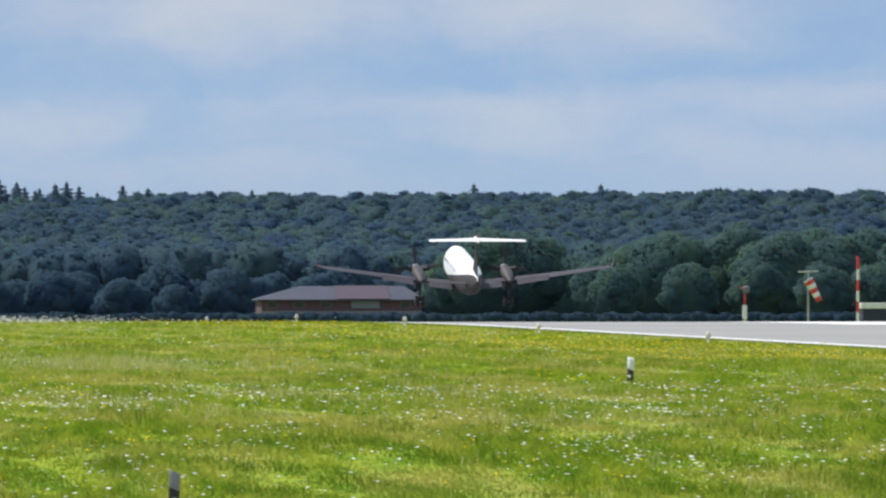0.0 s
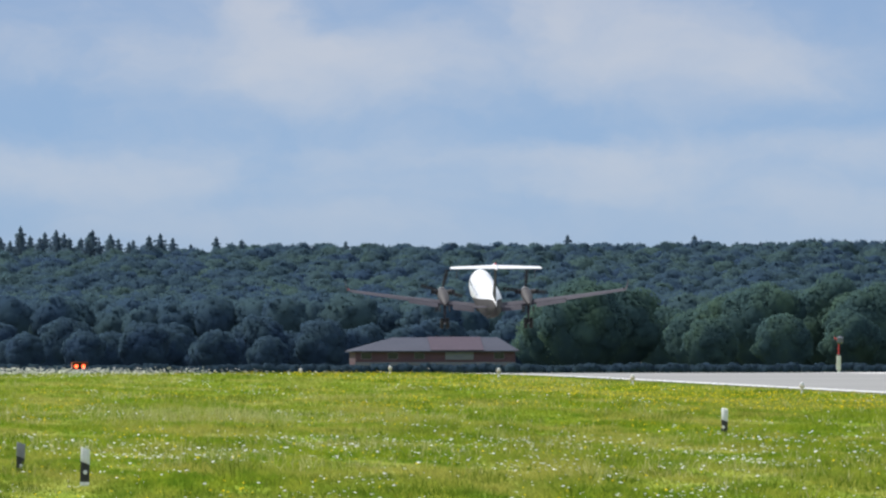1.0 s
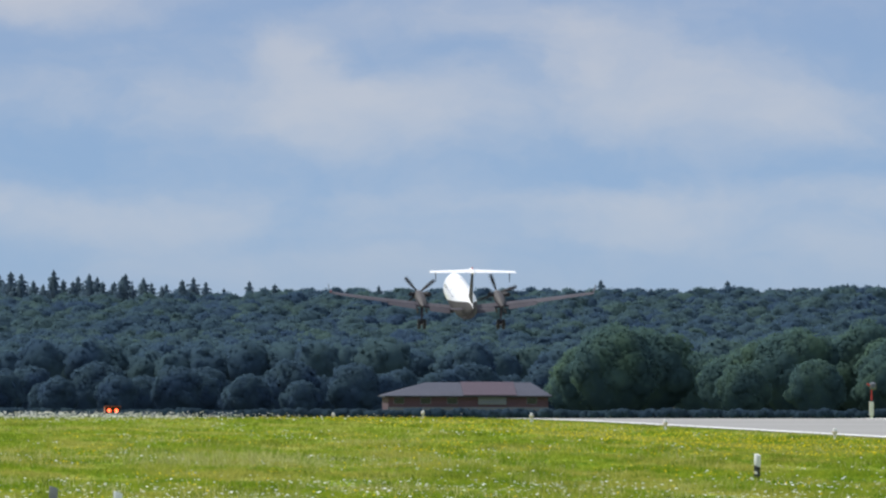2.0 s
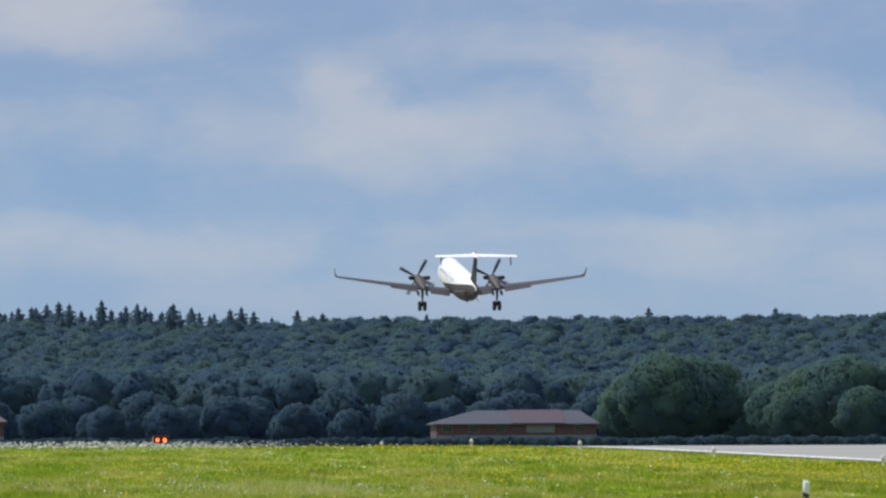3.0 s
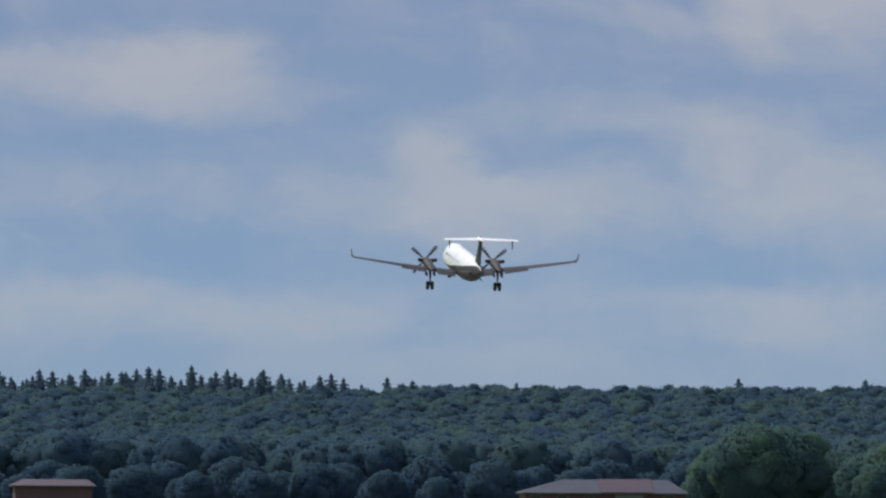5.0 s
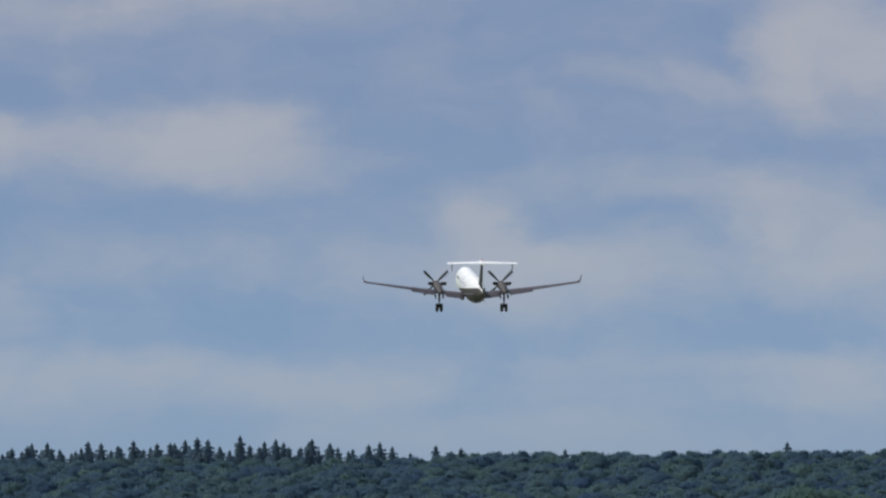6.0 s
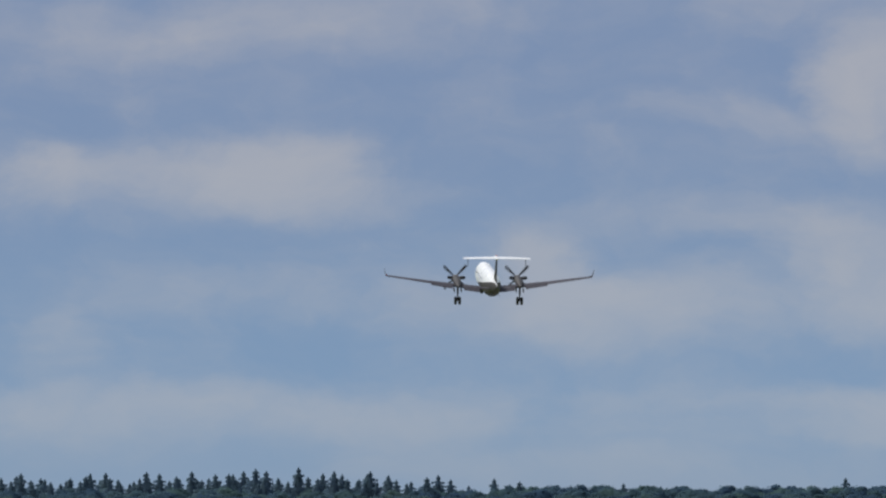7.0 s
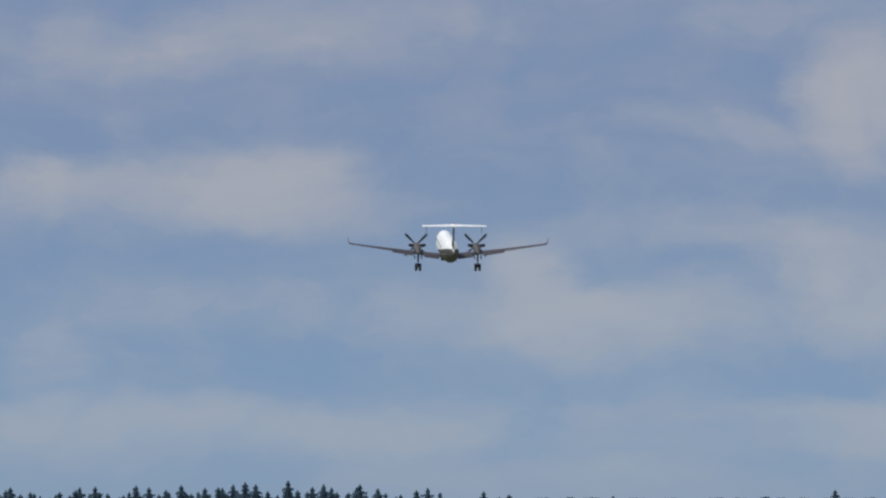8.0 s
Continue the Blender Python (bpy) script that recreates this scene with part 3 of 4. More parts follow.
for i, (u, y, v) in enumerate(LOWER):
    base = float(ground_z(y)) - 0.4
    edge.append((0, at_bearing(u, y), y, base, (top_z(v, y) - base) / 11.6, 131.0 * i))
set_out(broad, places)
inner = [tree_kind("broadleaf_tree", "dark haze-blue broadleaf tree before the distant woodland", "woodland edge trees", crown(12, 11, 20, 4000, 0.3, 0.0, (0.13, 0.21)), HAZED_EDGE_LEAF, 10, 0.3, 5) for _ in range(3)]
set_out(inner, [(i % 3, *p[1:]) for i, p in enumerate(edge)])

# a hedge added to stand in for the dark mirage band at the far border
hx = np.arange(at_bearing(-800, 1775), at_bearing(1800, 1775), 0.85)
hy = 1775 + rng.normal(0, 0.5, len(hx))
hedge_kinds = [crown(1.75, 2.2, 6, 150, 0.14, 0.0) for _ in range(4)]
tagged(grove("hedge", HAZED_HEDGE, plant(hedge_kinds, hx, hy, ground_z(hy) - 0.1, rng.uniform(0.88, 1.12, len(hx)))), "low dark hedge standing in for a mirage band at the airfield border", "hedge", kind="stuff")

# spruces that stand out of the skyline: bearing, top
spruce = [tree_kind("spruce_tree", "pointed haze-blue spruce standing above the woodland skyline", "skyline spruces", needles(15, 8.8 + 1.1 * k, 15, 15, 0.46), HAZED_NEEDLE, 14, 0.22, 0) for k in range(4)]
SKYLINE = [(-655, 334), (-628, 326), (-600, 338), (-578, 332), (-540, 334), (-505, 326), (-470, 320), (-448, 332), (-420, 335), (-398, 318), (-376, 334), (-345, 326), (-318, 317), (-300, 332), (-276, 322), (-245, 322), (-226, 316), (-205, 312), (-186, 316),
           (-165, 328), (-129, 309), (-112, 326), (-86, 320), (-66, 316), (-52, 321), (-22, 330), (-2, 316), (30, 323), (44, 331), (98, 326), (118, 322), (140, 330), (217, 328), (262, 333), (446, 336), (512, 341), (839, 325), (1063, 326), (1180, 338), (1275, 331), (1330, 333), (1408, 333), (1474, 340), (1528, 343), (1580, 338),
           (245, 338), (172, 341), (-190, 330), (-240, 330), (-310, 330), (-12, 336), (70, 334)]
SKYLINE += [(-690 + 17.5 * k, 332 + 6 * math.sin(k * 2.7) + 5 * math.sin(k * 0.9 + 1)) for k in range(44)]
places = []
for i, (u, v) in enumerate(SKYLINE):
    y = 4440 + 60 * math.sin(i * 2.1)
    x = at_bearing(u, y)
    base = float(ground_z(y) + hill(x, y)) - 0.5
    places.append((i % 4, x, y, base, (top_z(v, y) - base) / 14.9, 53.0 * i))
set_out(spruce, places)

# ---- far buildings ----


def hip_house(name, label, x0, x1, y, base, eave, ridge, depth, wall, roof, hip):
    ob = thing(name, label, "building", pose(0, y, 0))
    part("wall", box(x0, 0, base, x1, depth, eave), wall, ob, "red-brown brick wall, turned purple by painted haze")
    part("wall_band", box(x0 - 0.06, -0.08, base + 1.35, x1 + 0.06, -0.004, base + 1.8), PLASTER, ob, "pale band along the wall")
    bm = bmesh.new()
    o = 0.5
    pts = [(x0 - o, -o, eave), (x1 + o, -o, eave), (x1 + o, depth + o, eave), (x0 - o, depth + o, eave), (x0 + hip, depth / 2, ridge), (x1 - hip * 0.35, depth / 2, ridge)]
    low = [(p[0], p[1], eave - 0.16) for p in pts[:4]]
    v = [bm.verts.new(p) for p in pts + low]
    for f in ((0, 1, 5, 4), (1, 2, 5), (2, 3, 4, 5), (3, 0, 4), (6, 7, 1, 0), (7, 8, 2, 1), (8, 9, 3, 2), (9, 6, 0, 3), (9, 8, 7, 6)):
        bm.faces.new([v[i] for i in f])
    part("roof", bm, roof, ob, "shallow hipped tiled roof")
    return ob


B_Y = 1800.0
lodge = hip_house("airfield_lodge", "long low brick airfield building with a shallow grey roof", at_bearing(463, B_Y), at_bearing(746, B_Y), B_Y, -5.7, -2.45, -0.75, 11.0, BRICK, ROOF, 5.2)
bm = bmesh.new()
q0, q1 = at_bearing(596, B_Y), at_bearing(690, B_Y)
slope = (-0.75 + 2.45) / 6.0
v = [bm.verts.new(p) for p in ((q0, -0.52, -2.42), (q1, -0.52, -2.42), (q1, 5.4, -2.42 + slope * 5.92), (q0, 5.4, -2.42 + slope * 5.92))]
top = [bm.verts.new((p.co.x, p.co.y, p.co.z + 0.07)) for p in v]
bm.faces.new(top)
for i in range(4):
    bm.faces.new((v[i], v[(i + 1) % 4], top[(i + 1) % 4], top[i]))
part("roof_panel", bm, ROOF_PINK, lodge, "pink stretch of roof tiles, muted by painted haze")
part("wall_panel", box(at_bearing(622, B_Y), -0.12, -3.6, at_bearing(672, B_Y), -0.01, -2.62, 0.02), PLASTER, lodge, "pale panel on the wall")
for k in range(6):
    if k in (3, 4):
        continue
    wx0 = at_bearing(474 + 47 * k, B_Y)
    win = part("window", box(wx0, -0.05, -3.45, wx0 + 1.2, -0.01, -2.75), GLASS, lodge, "dark window")
    part("frame", box(wx0 - 0.06, -0.035, -3.51, wx0 + 1.26, -0.006, -2.69), PLASTER, win)
hip_house("brick_shed", "low brick shed with a haze-muted reddish roof", at_bearing(-430, B_Y), at_bearing(-292, B_Y), B_Y + 20, -5.7, -2.0, -1.2, 9.0, BRICK, ROOF_PINK, 1.2)

# ---- airfield furniture ----


def edge_light():
    ob = thing("runway_edge_light", "small beige and white elevated runway edge light", "runway light", group="runway edge lights")
    part("base", lathe([(0.11, 0.0), (0.11, 0.03), (0.05, 0.05), (0.045, 0.12)]), POST_WHITE, ob)
    part("stem", lathe([(0.045, 0.12), (0.06, 0.15), (0.06, 0.2), (0.09, 0.22)]), LAMP_BEIGE, ob)
    part("housing", lathe([(0.09, 0.22), (0.115, 0.24), (0.115, 0.29), (0.085, 0.30)]), LAMP_BEIGE, ob)
    part("lens", lathe([(0.085, 0.30), (0.08, 0.35), (0.055, 0.385), (0.01, 0.40)]), POST_WHITE, ob, "whitish glass dome")
    return ob


light = edge_light()
for k in range(-1, 9):
    y = 450.3 + 60.3 * k
    m = pose(46.15, y, float(ground_z(y)), 0, 0, 20 * k) @ Matrix.Diagonal((0.82, 0.82, 0.95, 1))
    if k == -1:
        light.matrix_basis = m
    else:
        copy_thing(light, Matrix()).matrix_basis = m


def marker_post(height, m, label, cap):
    """A flat-oval plastic delineator: white body with a slanted top, black band, round reflector."""
    ob = thing("marker_post", label, "marker post", m, "marker posts")

    def sect(z, cut=0.0):
        return [(0.084 * math.cos(a) * (1.0 if math.sin(a) < 0 else 0.8), 0.06 * math.sin(a), z + cut * math.cos(a)) for a in [2 * math.pi * j / 16 for j in range(16)]]
    part("body", loft([sect(-0.2), sect(height - 0.56)]), POST_WHITE, ob, "weathered white lower body")
    part("band", loft([sect(height - 0.56, 0.0), sect(height - 0.25, -0.03)]), POST_BLACK, ob, "black plastic band")
    part("cap", loft([sect(height - 0.25, -0.03), sect(height - 0.02, -0.018), [(x * 0.86, y * 0.86, z + 0.012) for x, y, z in sect(height - 0.02, -0.018)]]), cap, ob, "white slanted cap" if cap is POST_WHITE else "grey slanted cap")
    bm = lathe([(0.036, 0.0), (0.036, 0.008), (0.024, 0.012)], 14)
    bmesh.ops.transform(bm, matrix=pose(0, -0.06, height - 0.40, 90), verts=bm.verts)
    part("reflector", bm, REFLECTOR, ob, "round pale reflector")
    return ob


for u, y, v, turn, cap, label in ((-17, 230, 701, 8, POST_WHITE, "black and white marker post in flowering grass"), (1116, 303, 634, -38, POST_WHITE, "white marker post with black foot in the meadow"),
                             (-131, 240, 692, 18, POST_GREY, "grey weathered marker post half sunk in grass"), (307, 196, 835, 6, POST_GREY, "grey marker post with black band and reflector")):
    base = float(ground_z(y))
    marker_post(top_z(v, y) - base, pose(at_bearing(u, y), y, base, 0, 1.5, turn), label, cap)

# approach path indicator at the meadow's crest
P_Y = 622.0
papi = thing("approach_light_unit", "red approach slope light unit with two red lamps lit", "approach light", pose(at_bearing(-25, P_Y), P_Y, float(ground_z(P_Y)) + 0.06))
part("housing", box(-0.34, -0.3, 0.16, 0.34, 0.5, 0.48, 0.03), ORANGE, papi, "orange-red sheet-metal housing")
part("front_plate", box(-0.33, -0.318, 0.17, 0.33, -0.302, 0.47, 0.005), BLACK, papi, "black front plate")
part("shade", box(-0.35, -0.48, 0.475, 0.35, -0.28, 0.49), ORANGE, papi)
for s in (-0.16, 0.16):
    bm = lathe([(0.075, 0.0), (0.075, 0.012), (0.05, 0.02)], 16)
    bmesh.ops.transform(bm, matrix=pose(s, -0.32, 0.31, 90), verts=bm.verts)
    part("lamp", bm, SIGNAL, papi, "lit red lamp")
for sx_ in (-0.28, 0.28):
    for sy_ in (-0.22, 0.42):
        part("leg", lathe([(0.02, -0.05), (0.02, 0.165)], 8, (sx_, sy_, 0)), STEEL, papi)

# windsock, masts and shelter beyond the runway
S_Y = 1300.0
S_Z = float(ground_z(S_Y))


def banded_mast(name, label, u, v, bands, r):
    x, h = at_bearing(u, S_Y), top_z(v, S_Y) - S_Z
    ob = thing(name, label, "mast", pose(x, S_Y, S_Z))
    for k in range(bands):
        part("mast_band", lathe([(r, h * k / bands), (r, h * (k + 1) / bands - 0.002)], 12), RED if (bands - k) % 2 else POST_WHITE, ob)
    part("foot", box(-0.4, -0.4, -0.1, 0.4, 0.4, 0.12, 0.03), CONCRETE, ob, "concrete foot")
    part("lamp", lathe([(r * 0.9, h), (r * 0.9, h + 0.14), (r * 0.3, h + 0.22)], 10), RED, ob, "red obstruction lamp")
    return ob


banded_mast("banded_mast", "red and white banded mast beside the runway", 1518, 458, 7, 0.13)
sock = thing("windsock", "red and white striped windsock hanging on its mast", "windsock", pose(at_bearing(1430, S_Y), S_Y, S_Z))
sock_h = top_z(484, S_Y) - S_Z
part("mast", lathe([(0.09, -0.1), (0.06, sock_h + 0.3)], 10), STEEL, sock)
part("foot", box(-0.9, -0.6, -0.05, 1.1, 0.6, 0.6, 0.05), LAMP_BEIGE, sock, "pale concrete foot")
part("cross_bar", tube([(-0.95, 0, sock_h + 0.12), (0.95, 0, sock_h + 0.2)], [0.07, 0.07], 8), STEEL, sock, "pale lamp bar")
p0, p1 = Vector((0.0, -0.1, sock_h - 0.65)), Vector((1.05, -0.1, sock_h - 2.55))
for k in range(5):
    a, b = p0.lerp(p1, k / 5), p0.lerp(p1, (k + 0.985) / 5)
    ra, rb = 0.46 - 0.2 * k / 5, 0.46 - 0.2 * (k + 1) / 5
    part("sock_band", tube([a, a.lerp(b, 0.5), b], [ra, (ra + rb) / 2 * 1.03, rb], 14), RED if k % 2 == 0 else POST_WHITE, sock, "red cloth band" if k % 2 == 0 else "white cloth band")
part("hoop", tube([p0 + Vector((-0.02, 0, 0.05)), p0 + Vector((0.03, 0, -0.03))], [0.48, 0.48], 16), STEEL, sock)

vane = thing("wind_sensor_mast", "small white weather mast with red top beside the runway", "mast", pose(at_bearing(1318, S_Y), S_Y, S_Z))
vh = top_z(506, S_Y) - S_Z
part("pole", lathe([(0.13, -0.1), (0.11, vh * 0.55)], 10), POST_WHITE, vane)
part("cabinet", box(-0.19, -0.2, vh * 0.3, 0.19, 0.2, vh * 0.6, 0.04), POST_WHITE, vane, "white instrument cabinet")
part("upper_pole", lathe([(0.07, vh * 0.62), (0.06, vh * 0.86)], 10), RED, vane, "red pole")
part("drum", lathe([(0.12, vh * 0.84), (0.3, vh * 0.87), (0.3, vh * 0.97), (0.1, vh)], 12, (0.12, 0, 0)), PLASTER, vane, "grey sensor drum")
part("arm", tube([(-0.42, 0, vh * 0.97), (0.05, 0, vh * 0.9)], [0.09, 0.06], 8), RED, vane, "red arm")

hut = thing("equipment_hut", "low grey equipment hut with a pale roof beside the runway", "hut", pose(at_bearing(1568, S_Y), S_Y + 6, S_Z))
part("wall", box(-1.5, 0, -0.05, 2.5, 2.4, 2.3, 0.03), ROOF, hut)
part("roof", box(-1.65, -0.15, 2.3, 2.65, 2.55, 2.85, 0.05), CONCRETE, hut, "deep pale flat roof")
part("door", box(0.2, -0.04, 0.05, 1.05, -0.004, 1.85, 0.01), ROOF, hut, "grey metal door")

# ---- the aircraft ----
# its own space: x to its starboard wing, y to the nose, z up; origin under the main wheels
plane = thing("airplane", "white twin-propeller commuter airplane climbing with wheels down", "airplane")
BODY = [(9.25, 1.52, 0.03, 0.03, 0.03), (9.0, 1.52, 0.18, 0.17, 0.17), (8.5, 1.54, 0.34, 0.34, 0.34), (7.8, 1.58, 0.48, 0.50, 0.52), (7.1, 1.64, 0.57, 0.62, 0.68), (6.4, 1.74, 0.65, 0.92, 0.83),
        (5.6, 1.78, 0.68, 1.06, 0.92), (4.5, 1.80, 0.73, 1.13, 0.96), (2.0, 1.80, 0.76, 1.14, 0.98), (0.0, 1.80, 0.76, 1.14, 0.98), (-2.0, 1.80, 0.76, 1.14, 0.94), (-3.6, 1.84, 0.72, 1.08, 0.86),
        (-5.0, 1.92, 0.60, 0.92, 0.74), (-6.2, 2.02, 0.46, 0.70, 0.60), (-7.2, 2.12, 0.32, 0.48, 0.45), (-7.9, 2.2, 0.17, 0.27, 0.28), (-8.25, 2.25, 0.04, 0.07, 0.07)]


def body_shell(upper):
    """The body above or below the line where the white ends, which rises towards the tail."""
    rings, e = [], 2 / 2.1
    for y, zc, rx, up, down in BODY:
        # Runs high over the tail cone, so its shaded underside is dark by colour.
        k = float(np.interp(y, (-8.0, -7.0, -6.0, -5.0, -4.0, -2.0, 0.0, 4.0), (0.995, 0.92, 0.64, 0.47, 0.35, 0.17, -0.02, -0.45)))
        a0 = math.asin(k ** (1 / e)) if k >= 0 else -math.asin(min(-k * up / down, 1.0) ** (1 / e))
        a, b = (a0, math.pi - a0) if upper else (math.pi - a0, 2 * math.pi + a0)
        pts = []
        for i in range(25):
            t = a + (b - a) * i / 24
            c, s = math.cos(t), math.sin(t)
            pts.append((rx * math.copysign(abs(c) ** e, c), y, zc + (up if s > 0 else down) * math.copysign(abs(s) ** e, s)))
        rings.append(pts)
    bm = bmesh.new()
    vs = [[bm.verts.new(p) for p in r] for r in rings]
    for p, q in zip(vs, vs[1:]):
        for i in range(24):
            bm.faces.new((p[i], p[i + 1], q[i + 1], q[i]))
    return bm


part("fuselage", body_shell(True), WHITE, plane, "glossy white upper fuselage")
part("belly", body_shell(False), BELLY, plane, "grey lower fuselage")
for side in (-1, 1):
    for k in range(9):
        y = 4.6 - 0.78 * k
        bm = bmesh.new()
        bmesh.ops.create_circle(bm, cap_ends=True, radius=0.085, segments=14)
        bmesh.ops.solidify(bm, geom=bm.faces[:], thickness=0.03)
        bmesh.ops.transform(bm, matrix=Matrix.Translation((side * 0.73, y, 2.16)) @ pose(0, 0, 0, 0, side * 84, 0) @ Matrix.Diagonal((1.2, 1, 1, 1)), verts=bm.verts)
        part("cabin_window", bm, GLASS, plane, "dark oval cabin window")
    bm = box(-0.02, -0.26, -0.13, 0.02, 0.26, 0.13, 0.012)
    bmesh.ops.transform(bm, matrix=pose(side * 0.37, 6.72, 2.24, 0, -side * 34, side * 34), verts=bm.verts)
    part("windshield", bm, GLASS, plane, "dark cockpit windshield")

# wing: span stations x, leading edge y, chord, z
WING = [(0.55, 1.35, 2.35, 1.16), (2.62, 1.30, 2.15, 1.38), (5.0, 0.95, 1.60, 1.70), (8.55, 0.55, 0.98, 2.22)]


def wing_at(x):
    xs = [s[0] for s in WING]
    return [float(np.interp(x, xs, [s[k] for s in WING])) for k in (1, 2, 3)]


def mirrored(ring_points, side):
    return [(p[0] * side, p[1], p[2]) for p in ring_points]


for side in (-1, 1):
    rings = []
    for x in (0.3, 0.55, 2.62, 4.95, 4.951, 6.8, 8.35, 8.55):
        le, ch, z = wing_at(max(x, 0.55))
        rings.append(mirrored(airfoil((x, le, z), ch, 0.13 if x < 5 else 0.115, cut=(0.0, 0.74 if x <= 4.95 else 1.0)), side))
    part("wing", loft(rings), GREY, plane, "grey painted wing, darkened for cloud shade")
    for a, b in ((0.82, 2.15), (3.08, 4.92)):
        rings = []
        for x in (a, (a + b) / 2, b):
            le, ch, z = wing_at(x)
            rings.append(mirrored(airfoil((x, le - 0.02, z - 0.01), ch, 0.13, cut=(0.75, 1.03), down=radians(14)), side))
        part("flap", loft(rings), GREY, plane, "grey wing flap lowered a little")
    le, ch, z = wing_at(8.55)
    rings = [mirrored(airfoil((8.55, le, z), ch, 0.1), side), mirrored(airfoil((8.70, le - 0.12, z + 0.05), ch * 0.86, 0.08, "z"), side),
             mirrored(airfoil((8.79, le - 0.42, z + 0.35), ch * 0.55, 0.07, "z"), side), mirrored(airfoil((8.84, le - 0.62, z + 0.66), ch * 0.36, 0.06, "z"), side)]
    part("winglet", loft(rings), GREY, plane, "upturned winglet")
    # engine nacelle
    nx = 2.62 * side
    SHAPE = [(2.85, 1.82, 0.20, 0.2, 0.2), (2.7, 1.80, 0.30, 0.28, 0.34), (2.0, 1.76, 0.36, 0.30, 0.38), (0.9, 1.72, 0.34, 0.28, 0.34), (0.1, 1.64, 0.27, 0.22, 0.28), (-0.6, 1.52, 0.16, 0.13, 0.18), (-0.95, 1.5, 0.05, 0.05, 0.05)]
    nac = part("nacelle", loft([ring(y, zc, rx, up, dn, 20, nx) for y, zc, rx, up, dn in SHAPE]), NACELLE, plane, "dark grey engine nacelle")
    for s in (-1, 1):
        part("exhaust_pipe", tube([(nx + 0.30 * s, 2.2, 1.84), (nx + 0.5 * s, 2.0, 1.9), (nx + 0.64 * s, 1.62, 1.95)], [0.15, 0.15, 0.14], 12), DARK, nac, "blackened exhaust stub")
    # main gear
    gear = part("main_gear", tube([(nx, -0.05, 1.5), (nx, -0.02, 0.75)], [0.085, 0.085], 12), GREY, plane, "landing gear leg")
    part("piston", tube([(nx, -0.02, 0.76), (nx, 0, 0.18)], [0.055, 0.055], 10), GREY, gear)
    part("drag_brace", tube([(nx, 0.75, 1.35), (nx, 0.02, 0.72)], [0.04, 0.04], 8), GREY, gear)
    part("axle", tube([(nx - 0.3, 0, 0.18), (nx + 0.3, 0, 0.18)], [0.045, 0.045], 8), STEEL, gear)
    for s in (-1, 1):
        c = nx + 0.175 * s
        t_ring = [(0.10, 0.17), (0.10, 0.29), (0.085, 0.325), (0.04, 0.34), (-0.04, 0.34), (-0.085, 0.325), (-0.10, 0.29), (-0.10, 0.17)]
        bm = loft([[(c + dx, r * math.cos(2 * math.pi * j / 20), 0.18 + r * math.sin(2 * math.pi * j / 20)) for j in range(20)] for dx, r in t_ring])
        wheel = part("wheel", bm, BLACK, gear, "black tyre")
    for s in (-1, 1):
        part("gear_door", box(nx + s * 0.30 - 0.012, -0.6, 0.93, nx + s * 0.30 + 0.012, 0.7, 1.28, 0.01), GREY, gear, "open gear door")

# nose gear
ng = part("nose_gear", tube([(0, 7.2, 1.2), (0, 7.25, 0.2)], [0.06, 0.045], 10), STEEL, plane, "nose gear leg")
bm = loft([[(dx, 7.25 + r * math.cos(2 * math.pi * j / 18), 0.2 + r * math.sin(2 * math.pi * j / 18)) for j in range(18)] for dx, r in ((0.14, 0.12), (0.14, 0.22), (0.06, 0.26), (-0.06, 0.26), (-0.14, 0.22), (-0.14, 0.12))])
part("wheel", bm, BLACK, ng, "black tyre")

# tail
FIN = [(2.45, -4.5, 3.5), (3.0, -5.6, 2.45), (4.1, -6.5, 1.75), (4.62, -6.85, 1.55)]


def upright(stations, cut, thick):
    return loft([airfoil((0, y, z), ch, thick, "z", cut=cut) for z, y, ch in stations])


def centred(bm, shift):
    bmesh.ops.translate(bm, verts=bm.verts, vec=(shift, 0, 0))
    return bm


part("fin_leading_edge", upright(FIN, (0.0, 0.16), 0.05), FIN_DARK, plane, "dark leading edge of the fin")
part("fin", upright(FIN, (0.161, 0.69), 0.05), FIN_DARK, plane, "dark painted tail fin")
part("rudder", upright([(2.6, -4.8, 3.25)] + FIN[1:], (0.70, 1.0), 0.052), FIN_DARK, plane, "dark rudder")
part("dorsal_fin", loft([airfoil((0, -2.2, 2.78), 3.2, 0.02, "z"), airfoil((0, -4.4, 3.05), 1.2, 0.03, "z")]), WHITE, plane)
TAIL = [(0.0, -6.7, 1.72), (0.3, -6.73, 1.68), (2.72, -7.3, 1.08), (2.815, -7.45, 0.85)]
for side in (-1, 1):
    part("tailplane", loft([mirrored(airfoil((x, y, 4.66), ch, 0.095, cut=(0.0, 0.66)), side) for x, y, ch in TAIL]), WHITE, plane, "white tailplane")
    part("elevator", loft([mirrored(airfoil((x, y, 4.66), ch, 0.1, cut=(0.67, 1.0), down=radians(-5)), side) for x, y, ch in [(0.12, -6.71, 1.70)] + TAIL[1:]]), WHITE, plane, "white elevator")
    part("taillet", loft([airfoil((side * 2.42, -7.35, 4.64), 0.75, 0.05, "z"), airfoil((side * 2.42, -7.6, 4.02), 0.42, 0.05, "z")]), GREY, plane, "small fin under the tailplane")
    part("stabilon", loft([mirrored(airfoil((0.35, -5.4, 2.0), 1.1, 0.05), side), mirrored(airfoil((1.3, -5.9, 2.02), 0.55, 0.05), side)]), GREY, plane, "small fin on the rear fuselage")
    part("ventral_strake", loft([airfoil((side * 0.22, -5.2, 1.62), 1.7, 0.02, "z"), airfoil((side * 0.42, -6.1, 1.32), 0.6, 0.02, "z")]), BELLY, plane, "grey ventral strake")
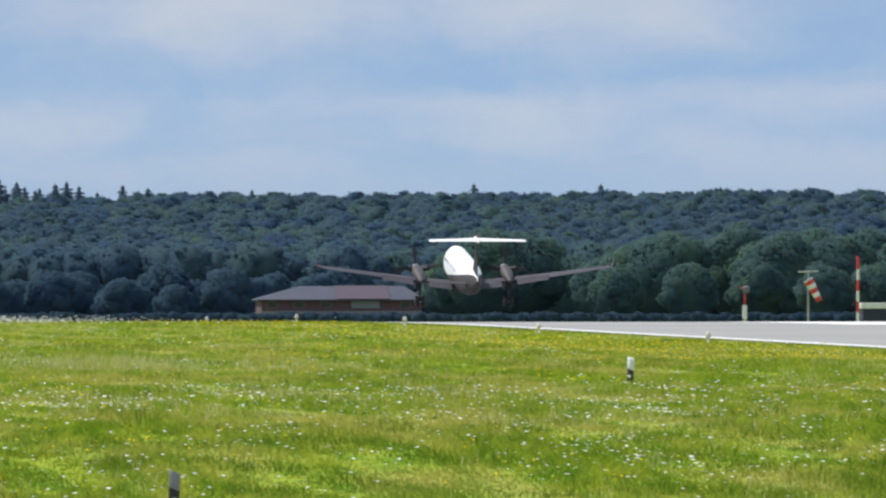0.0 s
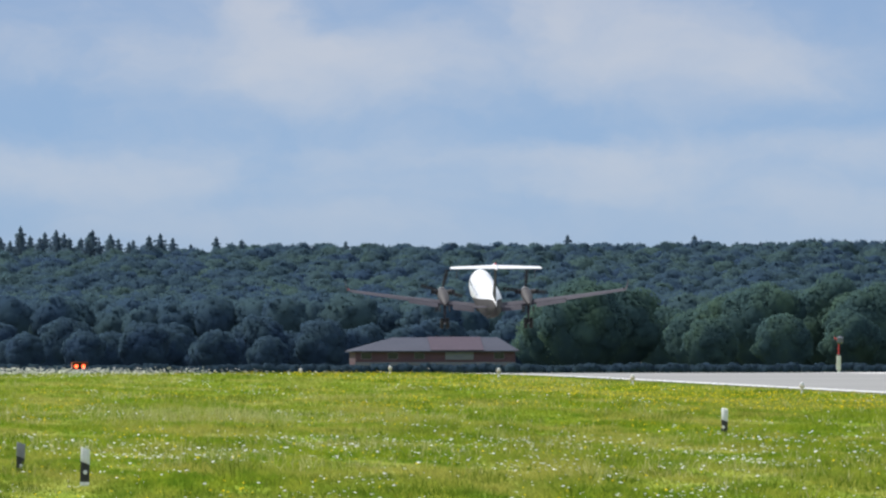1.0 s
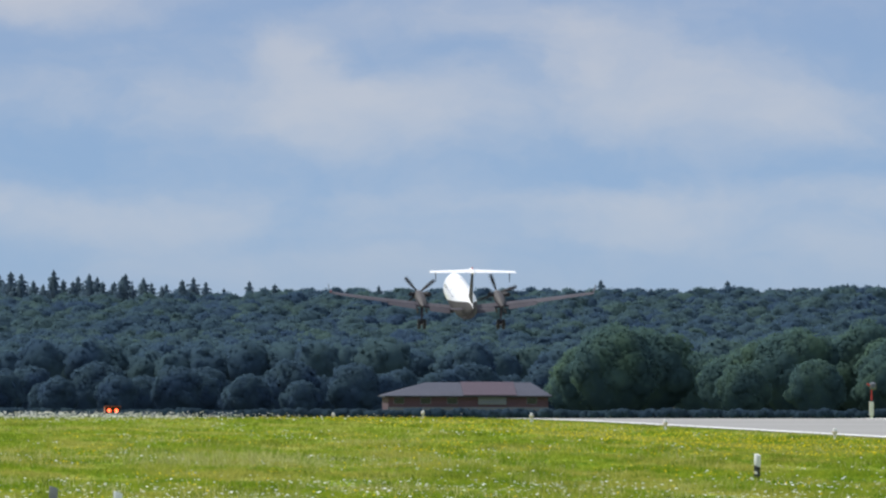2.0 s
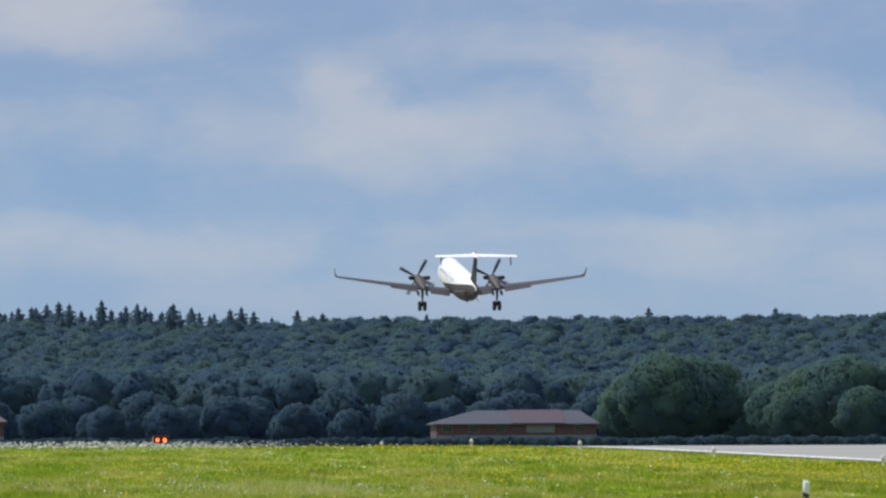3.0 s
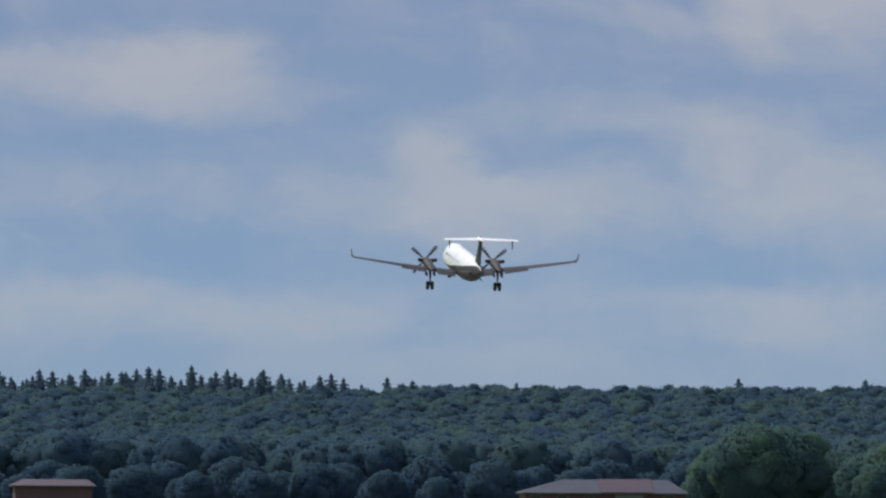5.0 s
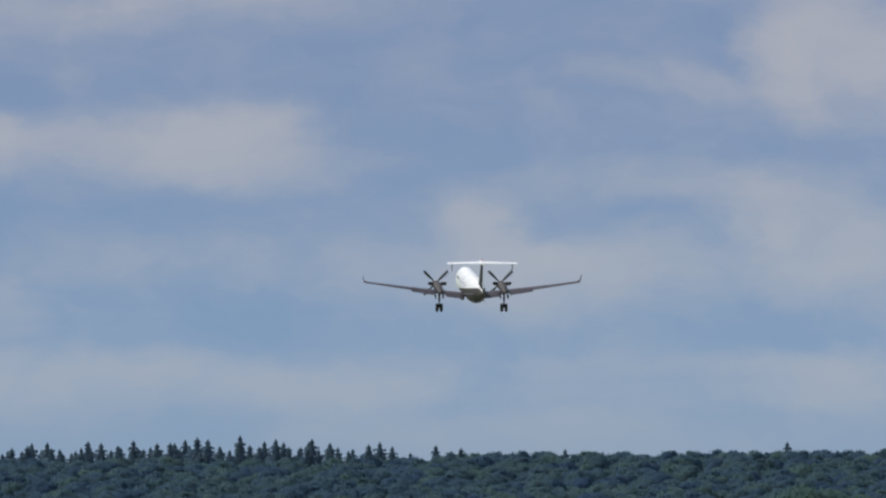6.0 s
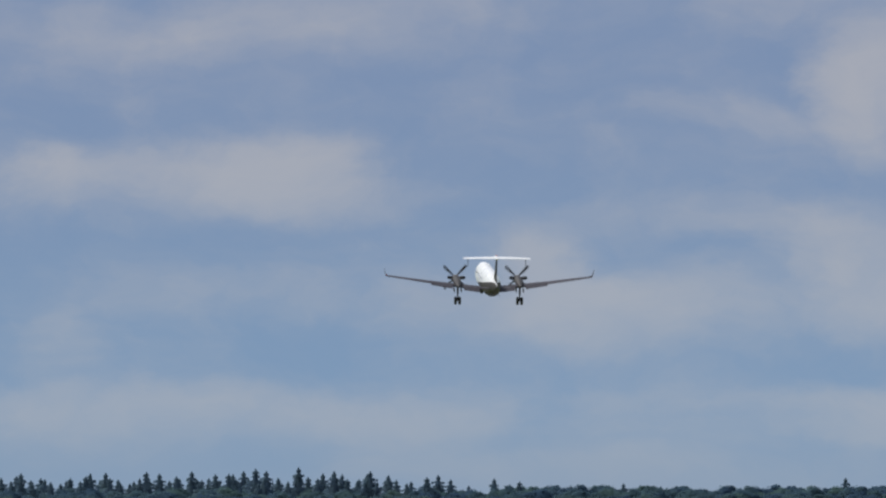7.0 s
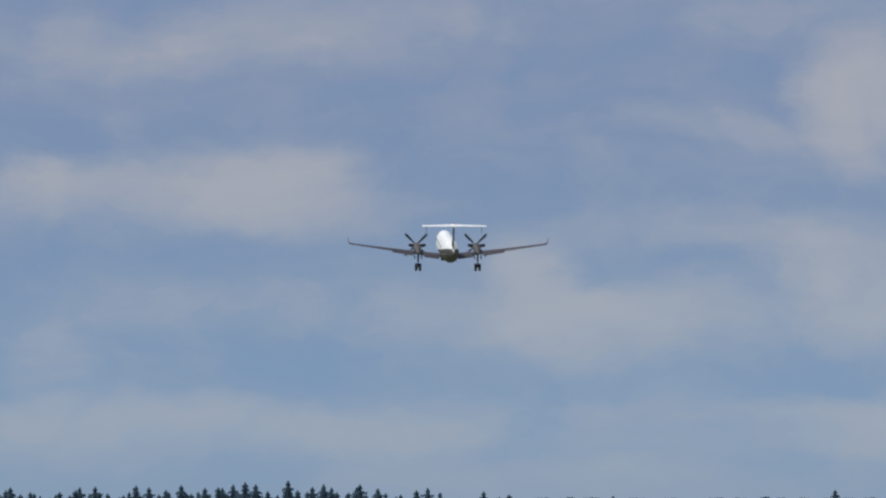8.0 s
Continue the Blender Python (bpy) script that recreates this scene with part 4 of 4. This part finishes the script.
part("tail_bullet", loft([ring(y, 4.68, r, r, r, 12) for y, r in ((-6.45, 0.03), (-6.7, 0.13), (-7.5, 0.15), (-8.3, 0.1), (-8.6, 0.02))]), WHITE, plane, "white fairing on the fin top")
part("beacon", lathe([(0.06, 0.0), (0.05, 0.08), (0.01, 0.12)], 10, (0, -7.35, 4.82)), RED, plane, "red beacon")

part("antenna", loft([airfoil((0, 2.6, 2.9), 0.42, 0.05, "z"), airfoil((0, 2.35, 3.22), 0.2, 0.05, "z")]), WHITE, plane, "white blade antenna")
part("belly_antenna", loft([airfoil((0, 1.2, 0.86), 0.4, 0.05, "z"), airfoil((0, 1.0, 0.6), 0.2, 0.05, "z")]), DARK, plane, "dark blade antenna")
for side, paint in ((-1, RED), (1, GLASS)):
    part("navigation_light", lathe([(0.05, 0.0), (0.06, 0.05), (0.03, 0.1)], 8, (8.62 * side, 0.3, 2.25)), paint, plane)
    for k in range(4):
        x = 5.6 + 0.8 * k
        le, ch, z = wing_at(x)
        part("static_wick", tube([(x * side, le - ch, z), (x * side, le - ch - 0.18, z + 0.01)], [0.012, 0.006], 6), DARK, plane)


def propeller(side):
    hub = new("propeller", finish(loft([ring(y, 0, r, r, r, 18) for y, r in ((-0.22, 0.24), (0.0, 0.25), (0.18, 0.2), (0.36, 0.11), (0.45, 0.02))]), "propeller", STEEL))
    hub.parent = plane
    tagged(hub, "four-bladed propeller with metal spinner")
    for k in range(4):
        rings = []
        for r, ch, twist in ((0.16, 0.12, 62), (0.4, 0.2, 48), (0.8, 0.25, 36), (1.15, 0.24, 28), (1.34, 0.2, 25), (1.40, 0.08, 24)):
            a = radians(twist)
            q = []
            for j in range(8):
                b = 2 * math.pi * j / 8
                c, h = math.cos(b) * ch / 2, math.sin(b) * 0.022
                q.append((r, c * math.sin(a) + h * math.cos(a), c * math.cos(a) - h * math.sin(a)))
            rings.append(q)
        bm = loft(rings)
        bmesh.ops.transform(bm, matrix=pose(0, 0, 0, 0, 90 * k, 0), verts=bm.verts)
        part("blade", bm, DARK, hub, "dark propeller blade")
    return hub


prop_left, prop_right = propeller(-1), propeller(1)

# ---- what moves ----
# seconds, x, z of the wheels, pitch, bank, heading to port
FLIGHT = [(0.0, 71.28, 0.18, 6.6, 0.0, 0.5), (0.5, 71.12, 0.8, 7.0, 0.2, 0.1), (1.0, 71.06, 1.9, 7.6, -0.2, -0.5),
          (1.5, 71.12, 3.24, 7.8, 0.0, -0.3), (3.0, 71.65, 8.16, 7.9, -0.1, 3.8), (3.5, 71.96, 9.82, 7.8, 0.2, 4.9),
          (4.0, 72.25, 11.58, 7.6, 0.6, 5.8), (4.5, 72.24, 13.46, 7.5, 0.7, 5.8), (5.8, 72.79, 19.1, 7.7, 0.4, 2.7),
          (6.0, 72.7, 19.93, 7.7, 0.15, 2.3), (6.5, 72.46, 21.79, 7.8, 0.1, 1.7), (7.0, 72.43, 24.14, 7.8, 0.2, 1.2),
          (7.5, 72.62, 26.75, 7.7, 0.0, 0.8), (8.0, 73.0, 29.22, 7.6, 0.1, 0.4)]
# blade angle seen from astern, at half seconds
PHASE_L = [5, 60, 75, 92, 40, 75, 62, 6, 62, 20, 50, 10, 45, 5, 47, 5, 45]
PHASE_R = [85, 60, 85, 85, 20, 50, 65, 58, 60, 75, 40, 60, 45, 45, 47, 35, 45]


def spin(phases):
    """Turns of the propeller at every tenth of a second, about one turn in half a second, through the given angles."""
    knots, total = [], 0.0
    for i, p in enumerate(phases):
        want = -p
        if i == 0:
            total = want
        else:
            step = (want - total) % 90
            total += 360 + (step if step <= 45 else step - 90)
        knots.append(total)
    ts = np.arange(81) / 10
    return [(float(t), float(np.interp(t, np.arange(len(knots)) * 0.5, knots))) for t in ts]


def motions():
    rows = []
    for t, x, z, pitch, bank, turn in FLIGHT:
        y = 837.96 + 50.394 * t + 0.201 * t * t
        at = Vector(EYE).lerp(Vector((x, y, z - 0.18)), 0.989)
        rows.append((t, pose(at.x, at.y, at.z, pitch, bank, turn)))
    walk(plane, rows)
    for ob, side, phases in ((prop_left, -1, PHASE_L), (prop_right, 1, PHASE_R)):
        walk(ob, [(t, pose(2.62 * side, 2.95, 1.83, 0, a, 0)) for t, a in spin(phases)])


motions()
